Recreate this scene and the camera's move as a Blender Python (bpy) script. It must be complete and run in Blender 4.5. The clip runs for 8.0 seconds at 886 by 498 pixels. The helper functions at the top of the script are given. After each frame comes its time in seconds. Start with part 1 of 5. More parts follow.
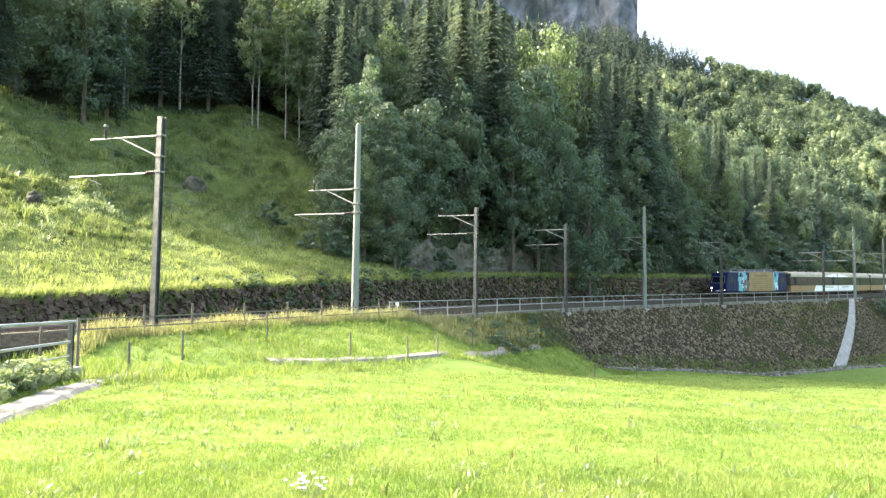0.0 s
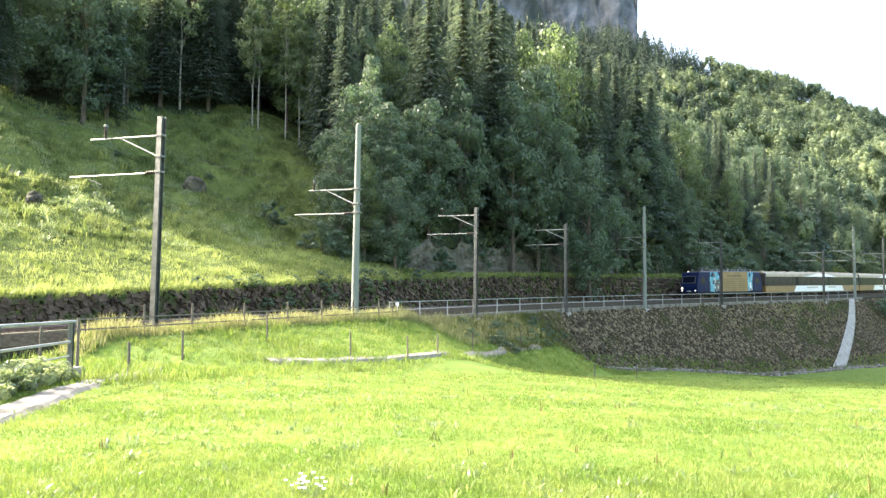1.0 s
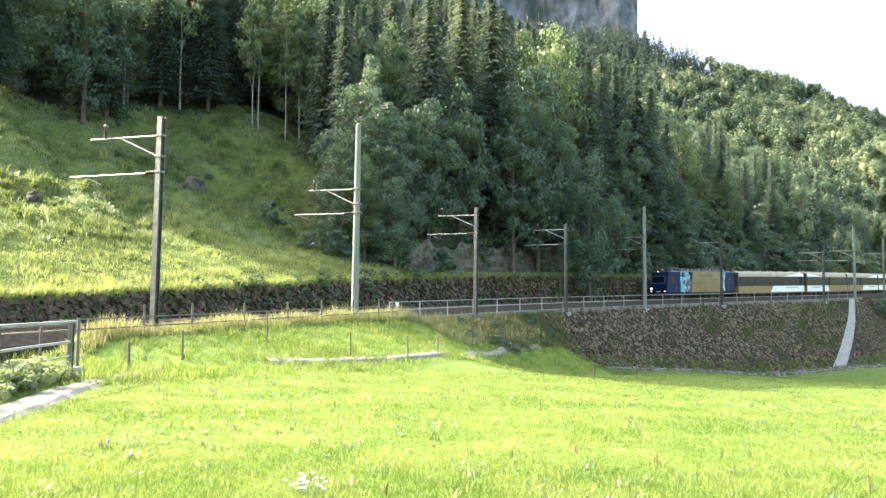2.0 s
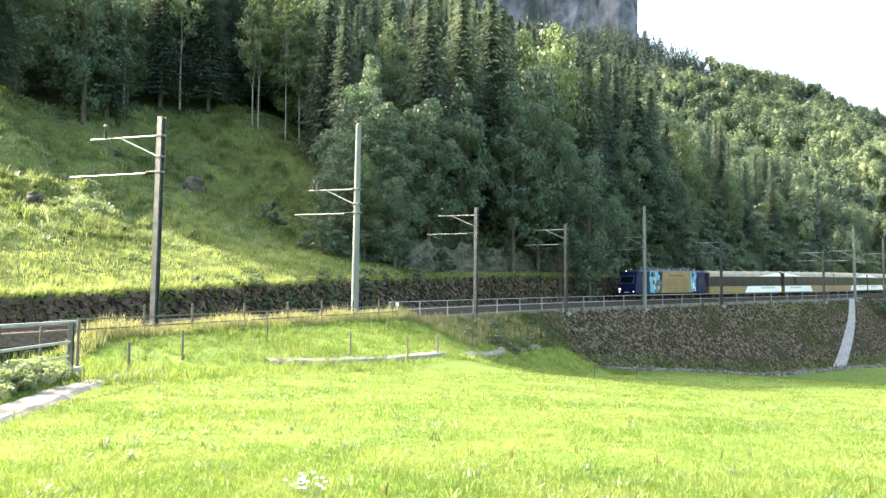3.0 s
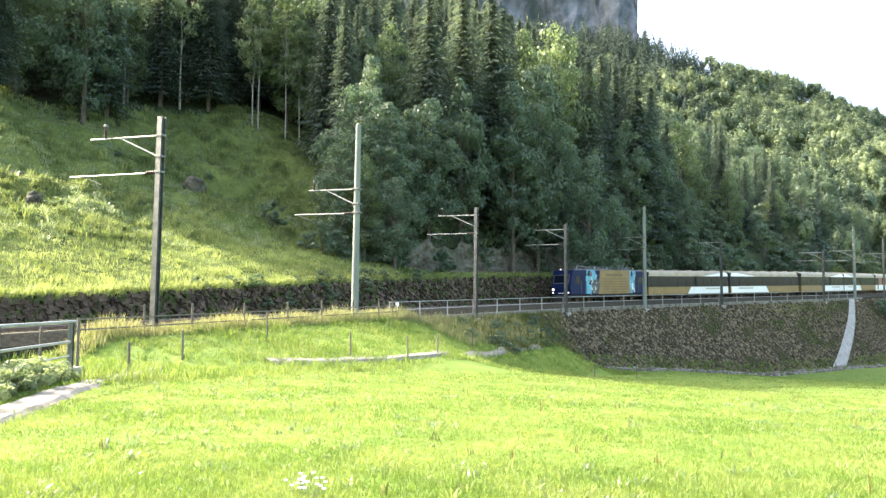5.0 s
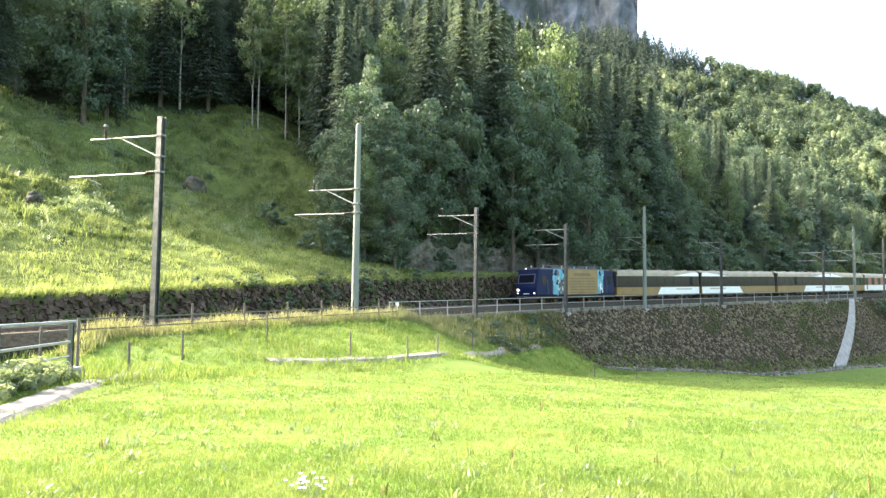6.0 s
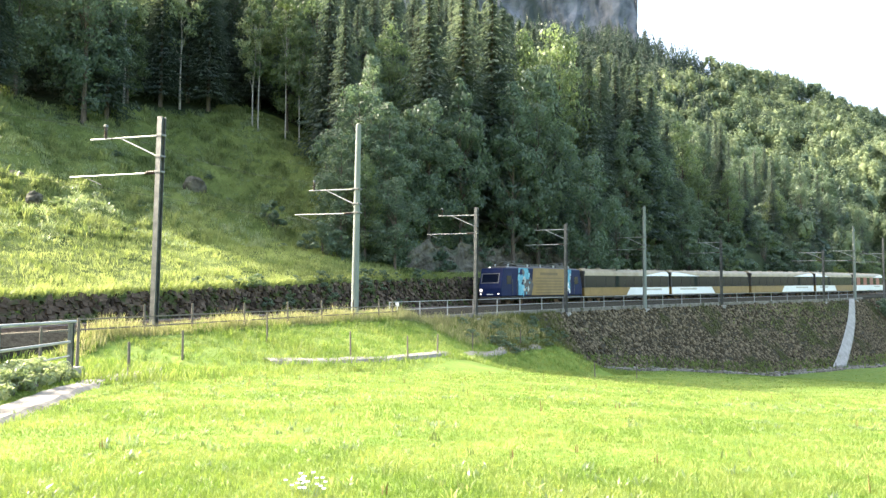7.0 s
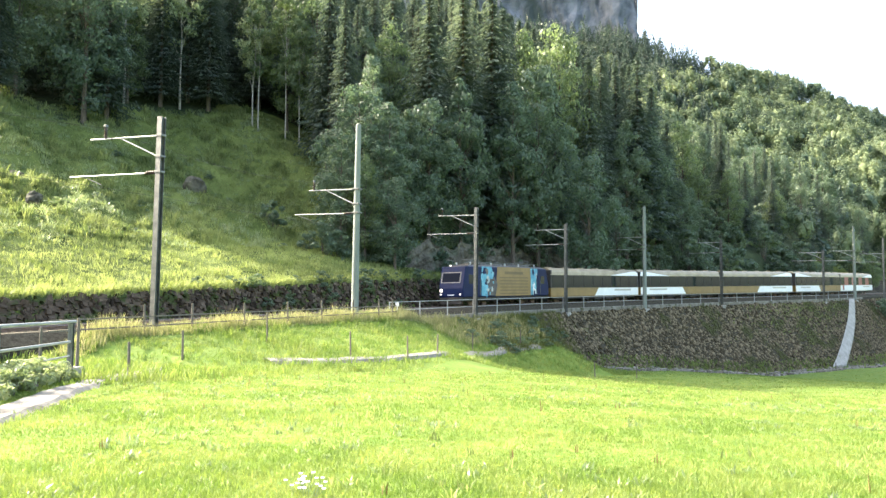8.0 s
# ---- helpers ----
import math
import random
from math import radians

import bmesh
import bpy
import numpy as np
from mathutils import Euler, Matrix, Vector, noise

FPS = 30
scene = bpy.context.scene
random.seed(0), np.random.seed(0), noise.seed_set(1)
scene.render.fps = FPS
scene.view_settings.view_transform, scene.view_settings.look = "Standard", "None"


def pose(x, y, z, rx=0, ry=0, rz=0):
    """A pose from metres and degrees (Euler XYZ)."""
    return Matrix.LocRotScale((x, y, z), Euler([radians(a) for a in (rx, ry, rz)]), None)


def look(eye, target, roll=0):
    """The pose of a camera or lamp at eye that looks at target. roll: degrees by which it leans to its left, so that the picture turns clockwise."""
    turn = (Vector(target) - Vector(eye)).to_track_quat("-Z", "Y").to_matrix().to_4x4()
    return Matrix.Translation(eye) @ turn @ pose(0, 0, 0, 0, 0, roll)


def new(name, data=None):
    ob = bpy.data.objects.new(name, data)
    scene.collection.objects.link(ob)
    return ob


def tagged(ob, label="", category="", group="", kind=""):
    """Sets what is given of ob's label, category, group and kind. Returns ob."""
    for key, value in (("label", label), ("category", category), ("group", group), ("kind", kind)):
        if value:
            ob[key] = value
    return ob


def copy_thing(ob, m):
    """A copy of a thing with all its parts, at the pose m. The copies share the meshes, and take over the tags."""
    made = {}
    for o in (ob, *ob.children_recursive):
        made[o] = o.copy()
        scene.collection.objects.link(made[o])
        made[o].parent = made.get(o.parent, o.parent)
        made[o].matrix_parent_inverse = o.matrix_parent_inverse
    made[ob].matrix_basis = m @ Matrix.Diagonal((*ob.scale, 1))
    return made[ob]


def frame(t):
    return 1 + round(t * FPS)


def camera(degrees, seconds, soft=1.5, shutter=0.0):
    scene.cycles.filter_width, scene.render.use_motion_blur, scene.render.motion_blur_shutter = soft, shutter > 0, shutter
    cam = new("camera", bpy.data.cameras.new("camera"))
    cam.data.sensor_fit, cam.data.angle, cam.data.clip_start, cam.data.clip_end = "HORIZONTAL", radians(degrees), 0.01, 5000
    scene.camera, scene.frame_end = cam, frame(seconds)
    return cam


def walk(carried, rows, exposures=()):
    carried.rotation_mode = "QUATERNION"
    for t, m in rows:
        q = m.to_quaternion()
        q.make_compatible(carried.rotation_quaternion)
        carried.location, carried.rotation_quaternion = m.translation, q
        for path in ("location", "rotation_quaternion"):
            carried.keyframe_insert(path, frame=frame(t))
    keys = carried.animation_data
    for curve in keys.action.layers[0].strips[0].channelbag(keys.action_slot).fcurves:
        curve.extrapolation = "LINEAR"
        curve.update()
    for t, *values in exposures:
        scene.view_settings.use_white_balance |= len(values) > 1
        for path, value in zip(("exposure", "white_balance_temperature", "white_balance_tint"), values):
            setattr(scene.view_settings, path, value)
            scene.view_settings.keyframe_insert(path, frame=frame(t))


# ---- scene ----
cam = camera(60.0, 8.0, soft=1.4, shutter=0.4)
EYE = pose(0, 0, 1.6, 90 + 4.38, 0, 0)
walk(cam, [(0.0, EYE), (8.0, EYE)], exposures=[(0.0, 2.89, 6780, 9), (8.0, 2.89, 6780, 9)])

# ---- light ----
SUN_AZ, SUN_EL = -70.0, 31.0
sun_dir = Vector((math.sin(radians(SUN_AZ)) * math.cos(radians(SUN_EL)), math.cos(radians(SUN_AZ)) * math.cos(radians(SUN_EL)), math.sin(radians(SUN_EL))))
world = bpy.data.worlds.new("sky")
scene.world = world
world.use_nodes = True
wn = world.node_tree
sky = wn.nodes.new("ShaderNodeTexSky")
sky.sky_type = 'NISHITA'
sky.sun_disc = False
sky.sun_elevation = radians(SUN_EL)
sky.sun_rotation = radians(SUN_AZ)
sky.dust_density = 6.0
sky.air_density = 0.95
sky.ozone_density = 0.3
wn.nodes["Background"].inputs[1].default_value = 0.15
wn.links.new(sky.outputs[0], wn.nodes["Background"].inputs[0])
lamp = bpy.data.lights.new("sun", 'SUN')
lamp.energy = 2.95
lamp.angle = radians(0.55)
lamp.color = (1.0, 0.95, 0.84)
sun = new("sun", lamp)
sun.matrix_world = look((-200, 50, 150), Vector((-200, 50, 150)) - sun_dir)

# ---- materials ----


def mat(name, a, b, scale=4.0, rough=0.8, metal=0.0, bump=0.3, fine=30.0, island=0.0, spots=None, stretch=None, distance=0.02):
    """Two colours mixed by a coarse and a fine noise, with relief; island: share of random tone per piece."""
    m = bpy.data.materials.new(name)
    m.use_nodes = True
    nt = m.node_tree
    N, L = nt.nodes, nt.links
    bs = N["Principled BSDF"]
    co = N.new("ShaderNodeTexCoord")
    src = co.outputs["Object"]
    if stretch:
        mp = N.new("ShaderNodeMapping")
        mp.inputs["Scale"].default_value = stretch
        L.new(src, mp.inputs[0])
        src = mp.outputs[0]
    n1 = N.new("ShaderNodeTexNoise")
    n1.inputs["Scale"].default_value = scale
    n1.inputs["Detail"].default_value = 6
    n1.inputs["Roughness"].default_value = 0.65
    n2 = N.new("ShaderNodeTexNoise")
    n2.inputs["Scale"].default_value = fine
    n2.inputs["Detail"].default_value = 4
    L.new(src, n1.inputs["Vector"])
    L.new(src, n2.inputs["Vector"])
    ramp = N.new("ShaderNodeValToRGB")
    ramp.color_ramp.elements[0].position, ramp.color_ramp.elements[1].position = 0.32, 0.68
    ramp.color_ramp.elements[0].color, ramp.color_ramp.elements[1].color = (*a, 1), (*b, 1)
    mix = N.new("ShaderNodeMath")
    mix.operation = 'MULTIPLY_ADD'
    mix.inputs[1].default_value = 0.35
    L.new(n2.outputs[0], mix.inputs[0])
    sub = N.new("ShaderNodeMath")
    sub.operation = 'ADD'
    sub.inputs[1].default_value = -0.175
    L.new(n1.outputs[0], sub.inputs[0])
    L.new(sub.outputs[0], mix.inputs[2])
    fac = mix.outputs[0]
    if island:
        geo = N.new("ShaderNodeNewGeometry")
        isl = N.new("ShaderNodeMath")
        isl.operation = 'MULTIPLY_ADD'
        isl.inputs[1].default_value = island
        L.new(geo.outputs["Random Per Island"], isl.inputs[0])
        off = N.new("ShaderNodeMath")
        off.operation = 'ADD'
        off.inputs[1].default_value = -island / 2
        L.new(fac, off.inputs[0])
        L.new(off.outputs[0], isl.inputs[2])
        fac = isl.outputs[0]
    L.new(fac, ramp.inputs[0])
    col = ramp.outputs[0]
    if spots:
        sc, thr, colour = spots
        n3 = N.new("ShaderNodeTexNoise")
        n3.inputs["Scale"].default_value = sc
        n3.inputs["Detail"].default_value = 5
        L.new(src, n3.inputs["Vector"])
        r3 = N.new("ShaderNodeValToRGB")
        r3.color_ramp.elements[0].position, r3.color_ramp.elements[1].position = thr, thr + 0.08
        L.new(n3.outputs[0], r3.inputs[0])
        mx = N.new("ShaderNodeMixRGB")
        L.new(r3.outputs[0], mx.inputs[0])
        L.new(col, mx.inputs[1])
        mx.inputs[2].default_value = (*colour, 1)
        col = mx.outputs[0]
    L.new(col, bs.inputs["Base Color"])
    bs.inputs["Roughness"].default_value = rough
    bs.inputs["Metallic"].default_value = metal
    if bump:
        bp = N.new("ShaderNodeBump")
        bp.inputs["Strength"].default_value = bump
        bp.inputs["Distance"].default_value = distance
        L.new(fac, bp.inputs["Height"])
        L.new(bp.outputs[0], bs.inputs["Normal"])
    return m


def leaf_mat(name, a, b, passing=0.45, rough=0.5, island=0.6, whole=0.4, gloss=0.4, glow=1.6, crown=0.0):
    """Leaves: a glossy face mixed with light that passes through; tone varies by leaf clump and by plant."""
    m = bpy.data.materials.new(name)
    m.use_nodes = True
    nt = m.node_tree
    N, L = nt.nodes, nt.links
    bs, out = N["Principled BSDF"], N["Material Output"]
    geo = N.new("ShaderNodeNewGeometry")
    obi = N.new("ShaderNodeObjectInfo")
    m1 = N.new("ShaderNodeMath")
    m1.operation = 'MULTIPLY'
    m1.inputs[1].default_value = island
    L.new(geo.outputs["Random Per Island"], m1.inputs[0])
    m2 = N.new("ShaderNodeMath")
    m2.operation = 'MULTIPLY_ADD'
    m2.inputs[1].default_value = whole
    L.new(obi.outputs["Random"], m2.inputs[0])
    L.new(m1.outputs[0], m2.inputs[2])
    ramp = N.new("ShaderNodeValToRGB")
    ramp.color_ramp.elements[0].color, ramp.color_ramp.elements[1].color = (*a, 1), (*b, 1)
    tone = m2.outputs[0]
    if crown:
        co = N.new("ShaderNodeTexCoord")
        no = N.new("ShaderNodeTexNoise")
        no.inputs["Scale"].default_value = crown
        no.inputs["Detail"].default_value = 2
        L.new(co.outputs["Object"], no.inputs["Vector"])
        mr = N.new("ShaderNodeMapRange")
        mr.inputs[1].default_value, mr.inputs[2].default_value = 0.36, 0.64
        mr.inputs[4].default_value = 0.8
        L.new(no.outputs[0], mr.inputs[0])
        ad = N.new("ShaderNodeMath")
        ad.operation = 'ADD'
        L.new(tone, ad.inputs[0])
        L.new(mr.outputs[0], ad.inputs[1])
        tone = ad.outputs[0]
    L.new(tone, ramp.inputs[0])
    L.new(ramp.outputs[0], bs.inputs["Base Color"])
    bs.inputs["Roughness"].default_value = rough
    bs.inputs["Specular IOR Level"].default_value = gloss
    tr = N.new("ShaderNodeBsdfTranslucent")
    gain = N.new("ShaderNodeMixRGB")
    gain.blend_type = 'MULTIPLY'
    gain.inputs[0].default_value = 1.0
    gain.inputs[2].default_value = (glow * 1.05, glow, glow * 0.7, 1)
    L.new(ramp.outputs[0], gain.inputs[1])
    L.new(gain.outputs[0], tr.inputs[0])
    ms = N.new("ShaderNodeMixShader")
    ms.inputs[0].default_value = passing
    L.new(bs.outputs[0], ms.inputs[1])
    L.new(tr.outputs[0], ms.inputs[2])
    L.new(ms.outputs[0], out.inputs[0])
    return m


M_FIELD = mat("meadow_soil", (0.085, 0.150, 0.026), (0.145, 0.195, 0.046), 0.9, 0.95, bump=0.8, fine=9, distance=0.1)
M_SLOPE = mat("hill_turf", (0.045, 0.066, 0.016), (0.150, 0.185, 0.052), 0.35, 0.95, bump=0.8, fine=6, distance=0.15)
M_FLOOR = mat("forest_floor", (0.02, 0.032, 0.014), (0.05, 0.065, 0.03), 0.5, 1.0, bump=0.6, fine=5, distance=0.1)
M_BALLAST = mat("ballast", (0.026, 0.024, 0.016), (0.080, 0.072, 0.050), 6.0, 0.95, bump=1.0, fine=22, distance=0.05)
M_ROCK = mat("dark_rock", (0.03, 0.023, 0.016), (0.12, 0.092, 0.066), 1.6, 0.9, bump=0.8, fine=14, island=0.45, spots=(1.3, 0.53, (0.045, 0.06, 0.02)))
M_RIPRAP = mat("riprap_stone", (0.046, 0.037, 0.021), (0.175, 0.143, 0.092), 2.0, 0.92, bump=0.6, fine=16, island=0.8, spots=(0.22, 0.55, (0.058, 0.062, 0.024)))
M_LIME = mat("limestone", (0.05, 0.046, 0.034), (0.16, 0.15, 0.115), 0.6, 0.95, bump=1.0, fine=3, distance=0.4, spots=(0.5, 0.58, (0.09, 0.10, 0.07)))
M_CLIFF = mat("cliff_rock", (0.055, 0.066, 0.078), (0.20, 0.215, 0.235), 0.05, 0.95, bump=1.0, fine=0.22, distance=3.0, stretch=(1, 1, 0.45), spots=(0.035, 0.56, (0.05, 0.065, 0.06)))
M_CONC = mat("weathered_concrete", (0.22, 0.21, 0.185), (0.36, 0.345, 0.31), 1.2, 0.9, bump=0.4, fine=25, spots=(2.0, 0.6, (0.22, 0.21, 0.18)))
M_KERB = mat("dirty_kerb_concrete", (0.11, 0.103, 0.082), (0.26, 0.245, 0.205), 1.4, 0.92, bump=0.5, fine=20, spots=(0.8, 0.56, (0.07, 0.075, 0.045)))
M_GRAVEL = mat("pale_gravel", (0.12, 0.113, 0.095), (0.25, 0.24, 0.21), 3.0, 0.95, bump=0.8, fine=30, island=0.5)
M_GALV = mat("galvanised_steel", (0.10, 0.105, 0.10), (0.19, 0.195, 0.185), 3.0, 0.5, metal=0.75, bump=0.1, fine=40)
M_ARM = mat("bright_aluminium", (0.25, 0.26, 0.25), (0.38, 0.39, 0.37), 4.0, 0.45, metal=0.5, bump=0.05, fine=40)
M_RAILING = mat("pale_zinc_tube", (0.26, 0.27, 0.26), (0.40, 0.41, 0.39), 3.0, 0.55, metal=0.3, bump=0.1, fine=40)
M_POLE = mat("pole_concrete", (0.12, 0.145, 0.13), (0.20, 0.225, 0.20), 2.0, 0.75, bump=0.2, fine=40, stretch=(1, 1, 0.2))
M_RUST = mat("dark_steel_rail", (0.10, 0.065, 0.045), (0.22, 0.15, 0.11), 4.0, 0.6, metal=0.5, bump=0.2, fine=40)
M_SHINE = mat("polished_rail_head", (0.5, 0.5, 0.5), (0.62, 0.61, 0.6), 2.0, 0.25, metal=1.0, bump=0.0)
M_SLEEPER = mat("sleeper_wood", (0.05, 0.04, 0.032), (0.12, 0.095, 0.075), 5.0, 0.9, bump=0.5, fine=30, stretch=(1, 4, 4))
M_WOOD = mat("grey_post_wood", (0.075, 0.066, 0.052), (0.17, 0.148, 0.118), 6.0, 0.9, bump=0.5, fine=40, stretch=(4, 4, 0.6))
M_INS = mat("brown_porcelain", (0.035, 0.022, 0.016), (0.06, 0.04, 0.03), 8.0, 0.2, bump=0.0)
M_BARK = mat("bark", (0.055, 0.045, 0.035), (0.14, 0.115, 0.09), 3.0, 0.95, bump=0.8, fine=18, stretch=(3, 3, 0.6))
M_BIRCH = mat("pale_bark", (0.20, 0.19, 0.165), (0.42, 0.40, 0.35), 2.0, 0.8, bump=0.3, fine=12, stretch=(1, 1, 3), spots=(3.0, 0.6, (0.08, 0.075, 0.065)))
M_SPRUCE = leaf_mat("spruce_needles", (0.052, 0.084, 0.074), (0.120, 0.152, 0.122), 0.35, 0.55, gloss=0.3, glow=1.4)
M_LEAF = leaf_mat("broad_leaves", (0.058, 0.106, 0.072), (0.132, 0.178, 0.114), 0.42, 0.42, gloss=0.5)
M_LEAFY = leaf_mat("light_leaves", (0.07, 0.115, 0.06), (0.155, 0.21, 0.10), 0.5, 0.4, gloss=0.6)
M_PALE = leaf_mat("pale_leaves", (0.12, 0.17, 0.085), (0.28, 0.33, 0.19), 0.45, 0.4, gloss=0.6)
# Lighter tone raised to put some of the distance haze into the colour.
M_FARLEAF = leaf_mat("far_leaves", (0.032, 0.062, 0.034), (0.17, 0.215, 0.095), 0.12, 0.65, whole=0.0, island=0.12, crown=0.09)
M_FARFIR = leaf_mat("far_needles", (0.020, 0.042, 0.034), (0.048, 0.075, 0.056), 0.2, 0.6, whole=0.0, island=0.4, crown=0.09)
M_GRASS = leaf_mat("meadow_grass", (0.080, 0.150, 0.024), (0.175, 0.225, 0.064), 0.4, 0.55, whole=0.0, island=0.45, crown=0.7, gloss=0.3, glow=1.35)
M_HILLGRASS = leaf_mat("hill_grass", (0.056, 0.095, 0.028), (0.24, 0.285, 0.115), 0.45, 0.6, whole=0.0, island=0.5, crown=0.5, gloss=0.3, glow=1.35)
# Paler copy of the hill grass, with the lower slope's sunlight in its colour.
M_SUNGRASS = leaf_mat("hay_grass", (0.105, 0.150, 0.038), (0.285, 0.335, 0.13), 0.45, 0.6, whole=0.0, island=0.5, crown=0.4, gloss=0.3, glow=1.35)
M_DRY = leaf_mat("dry_grass", (0.15, 0.18, 0.075), (0.38, 0.36, 0.20), 0.4, 0.6, whole=0.0, island=1.0, gloss=0.3, glow=1.2)
# Dull weed green, darkened further for the shade on the nose of the bank.
M_WEED = leaf_mat("dull_shade_toned_weeds", (0.045, 0.068, 0.018), (0.155, 0.165, 0.06), 0.4, 0.65, whole=0.0, island=0.6, crown=0.7, gloss=0.2, glow=1.2)
M_DOCK = leaf_mat("dock_stalk", (0.10, 0.075, 0.03), (0.20, 0.15, 0.07), 0.2, 0.7, whole=0.0, island=1.0, gloss=0.2, glow=1.0)
M_PETAL = mat("white_petals", (0.7, 0.7, 0.66), (0.82, 0.82, 0.8), 9.0, 0.6, bump=0.0)

for _m in (M_FIELD, M_SLOPE, M_FLOOR, M_BALLAST, M_RIPRAP, M_ROCK, M_KERB, M_SLEEPER, M_GRAVEL, M_LIME):
    _m.node_tree.nodes["Principled BSDF"].inputs["Specular IOR Level"].default_value = 0.12

# ---- the line of the railway: distance s along it, offset to the valley side, height over the railhead ----
S = np.arange(-90.0, 190.01, 0.5)
_u = S / 50.0
_c = np.clip(_u, -0.9, 2.2)
TH = 0.563 + 0.3347 * _c + 0.1363 * _c ** 2 - 0.0951 * _c ** 3 - 0.0332 * _c ** 4
TH = np.where(S > 75, np.maximum(TH, radians(44)), TH)
SX = np.concatenate([[0], np.cumsum((np.sin(TH[1:]) + np.sin(TH[:-1])) * 0.25)])
SY = np.concatenate([[0], np.cumsum((np.cos(TH[1:]) + np.cos(TH[:-1])) * 0.25)])
SX += 0.657 - SX[180]
SY += 67.447 - SY[180]


def rail_z(s):
    return 1.74 + 0.023 * s


def on_line(s, off=0.0, h=0.0):
    t = float(np.interp(s, S, TH))
    return Vector((float(np.interp(s, S, SX)) + off * math.cos(t), float(np.interp(s, S, SY)) - off * math.sin(t), rail_z(s) + h))


def heading(s):
    return float(np.interp(s, S, TH))


def to_line(x, y):
    """Arrays of places to distance along the line and offset from it."""
    x, y = np.atleast_1d(np.asarray(x, float)), np.atleast_1d(np.asarray(y, float))
    s, o = np.empty(len(x)), np.empty(len(x))
    for i in range(0, len(x), 4000):
        dx, dy = x[i:i + 4000, None] - SX[None], y[i:i + 4000, None] - SY[None]
        k = np.argmin(dx * dx + dy * dy, axis=1)
        r = np.arange(len(k))
        along = dx[r, k] * np.sin(TH[k]) + dy[r, k] * np.cos(TH[k])
        s[i:i + 4000] = S[k] + along
        o[i:i + 4000] = dx[r, k] * np.cos(TH[k]) - dy[r, k] * np.sin(TH[k])
    return s, o


def smooth(e0, e1, v):
    t = np.clip((v - e0) / (e1 - e0), 0, 1)
    return t * t * (3 - 2 * t)


def wave(x, y, k, seed):
    """A cheap smooth unevenness between -1 and 1."""
    r = np.random.RandomState(seed)
    z = 0
    for i in range(5):
        a, p, f = r.uniform(0, 6.28), r.uniform(0, 6.28), k * r.uniform(0.6, 1.7)
        z = z + np.sin((x * math.cos(a) + y * math.sin(a)) * f + p)
    return z / 3.2


def field_z(x, y):
    v = 0.75 * x + 0.66 * y
    return (-0.045 * np.clip(v, -60, 32) - 0.088 * np.clip(v - 32, 0, 60) - 0.006 * np.clip(v - 92, 0, 60)
            - 0.95 * np.exp(-((x - 15) / 15) ** 2 - ((y - 50) / 25) ** 2) + 0.05 * wave(x, y, 0.35, 3) * smooth(4, 20, np.hypot(x, y)))


def bank_h(s):
    return 0.85 + 2.0 * smooth(-55, 25, s)


def ground_z(x, y):
    x, y = np.atleast_1d(np.asarray(x, float)), np.atleast_1d(np.asarray(y, float))
    s, o = to_line(x, y)
    zr = 1.74 + 0.023 * np.clip(s, -90, 190)
    f = field_z(x, y)
    steep = 0.19 + 0.24 * smooth(-26, -12, s) + 1.12 * smooth(2, 15, s)
    crest = zr - 1.05 + 0.7 * (1 - smooth(-15, -8, s)) * smooth(-41, -39, s) - np.maximum(o - 3.5, 0) * steep
    near = np.maximum(f, crest)
    # the little gully beside the path bridge
    near = near - 1.5 * np.exp(-((x + 13.2 + 0.22 * (y - 20)) / 1.9) ** 4) * (1 - smooth(25.5, 28.5, y)) * smooth(2, 8, y)
    # hill side
    d = np.maximum(-o - 4.2, 0)
    left = 1 - smooth(-2, 12, s)
    gentle = 1 - smooth(-10, 2, s)
    k_left = (0.36 + 0.03 * gentle) * np.minimum(d, 24) + (0.75 - 0.13 * gentle) * np.clip(d - 24, 0, 18) + 0.28 * wave(x, y, 1.1, 44) * smooth(9, 13, d) + 0.30 * np.maximum(d - 42, 0) + 0.6 * wave(x, y, 0.28, 5) * smooth(3, 12, d)
    k_right = 0.10 * np.minimum(d, 4) + 3.0 * smooth(4.5, 6.5, d) * smooth(0, 12, s) + 0.58 * np.maximum(d - 5, 0) + 0.6 * wave(x, y, 0.25, 6) * smooth(8, 16, d)
    ledge = smooth(-0.10, 0.12, wave(x + 0.6 * wave(x, y, 1.3, 52), y, 0.42, 51)) + 0.6 * smooth(-0.08, 0.10, wave(x, y + 0.5 * wave(x, y, 1.6, 54), 0.75, 53))
    k_left = k_left + 0.75 * (ledge - 0.8) * smooth(11, 15, d) * (1 - smooth(36, 40, d))
    far = zr + bank_h(s) + left * k_left + (1 - left) * k_right
    far = np.minimum(far, 70 + 0.02 * d)
    far = np.where(o > -3.2, zr - 0.75, np.where(o > -4.2, zr - 0.75 + (bank_h(s) + 0.75) * (-3.2 - o), far))
    z = np.where(o > 0, near, far)
    # the great wooded mountainside across the valley's bend
    crest2 = 182 - 0.34 * (x - 127) + 7 * wave(x, y, 0.035, 8)
    crest2 = np.clip(crest2, 133, 184)
    ramp = np.clip((y - 175 - 0.15 * x) / 300, 0, 1)
    mount = crest2 * ramp ** 1.15 - 8
    side = smooth(340, 430, x)
    mount = mount * (1 - 0.6 * side)
    z = np.where(y > 160, np.maximum(z, mount), z)
    return z


def gz(x, y):
    return float(ground_z(x, y)[0])


# ---- mesh building ----


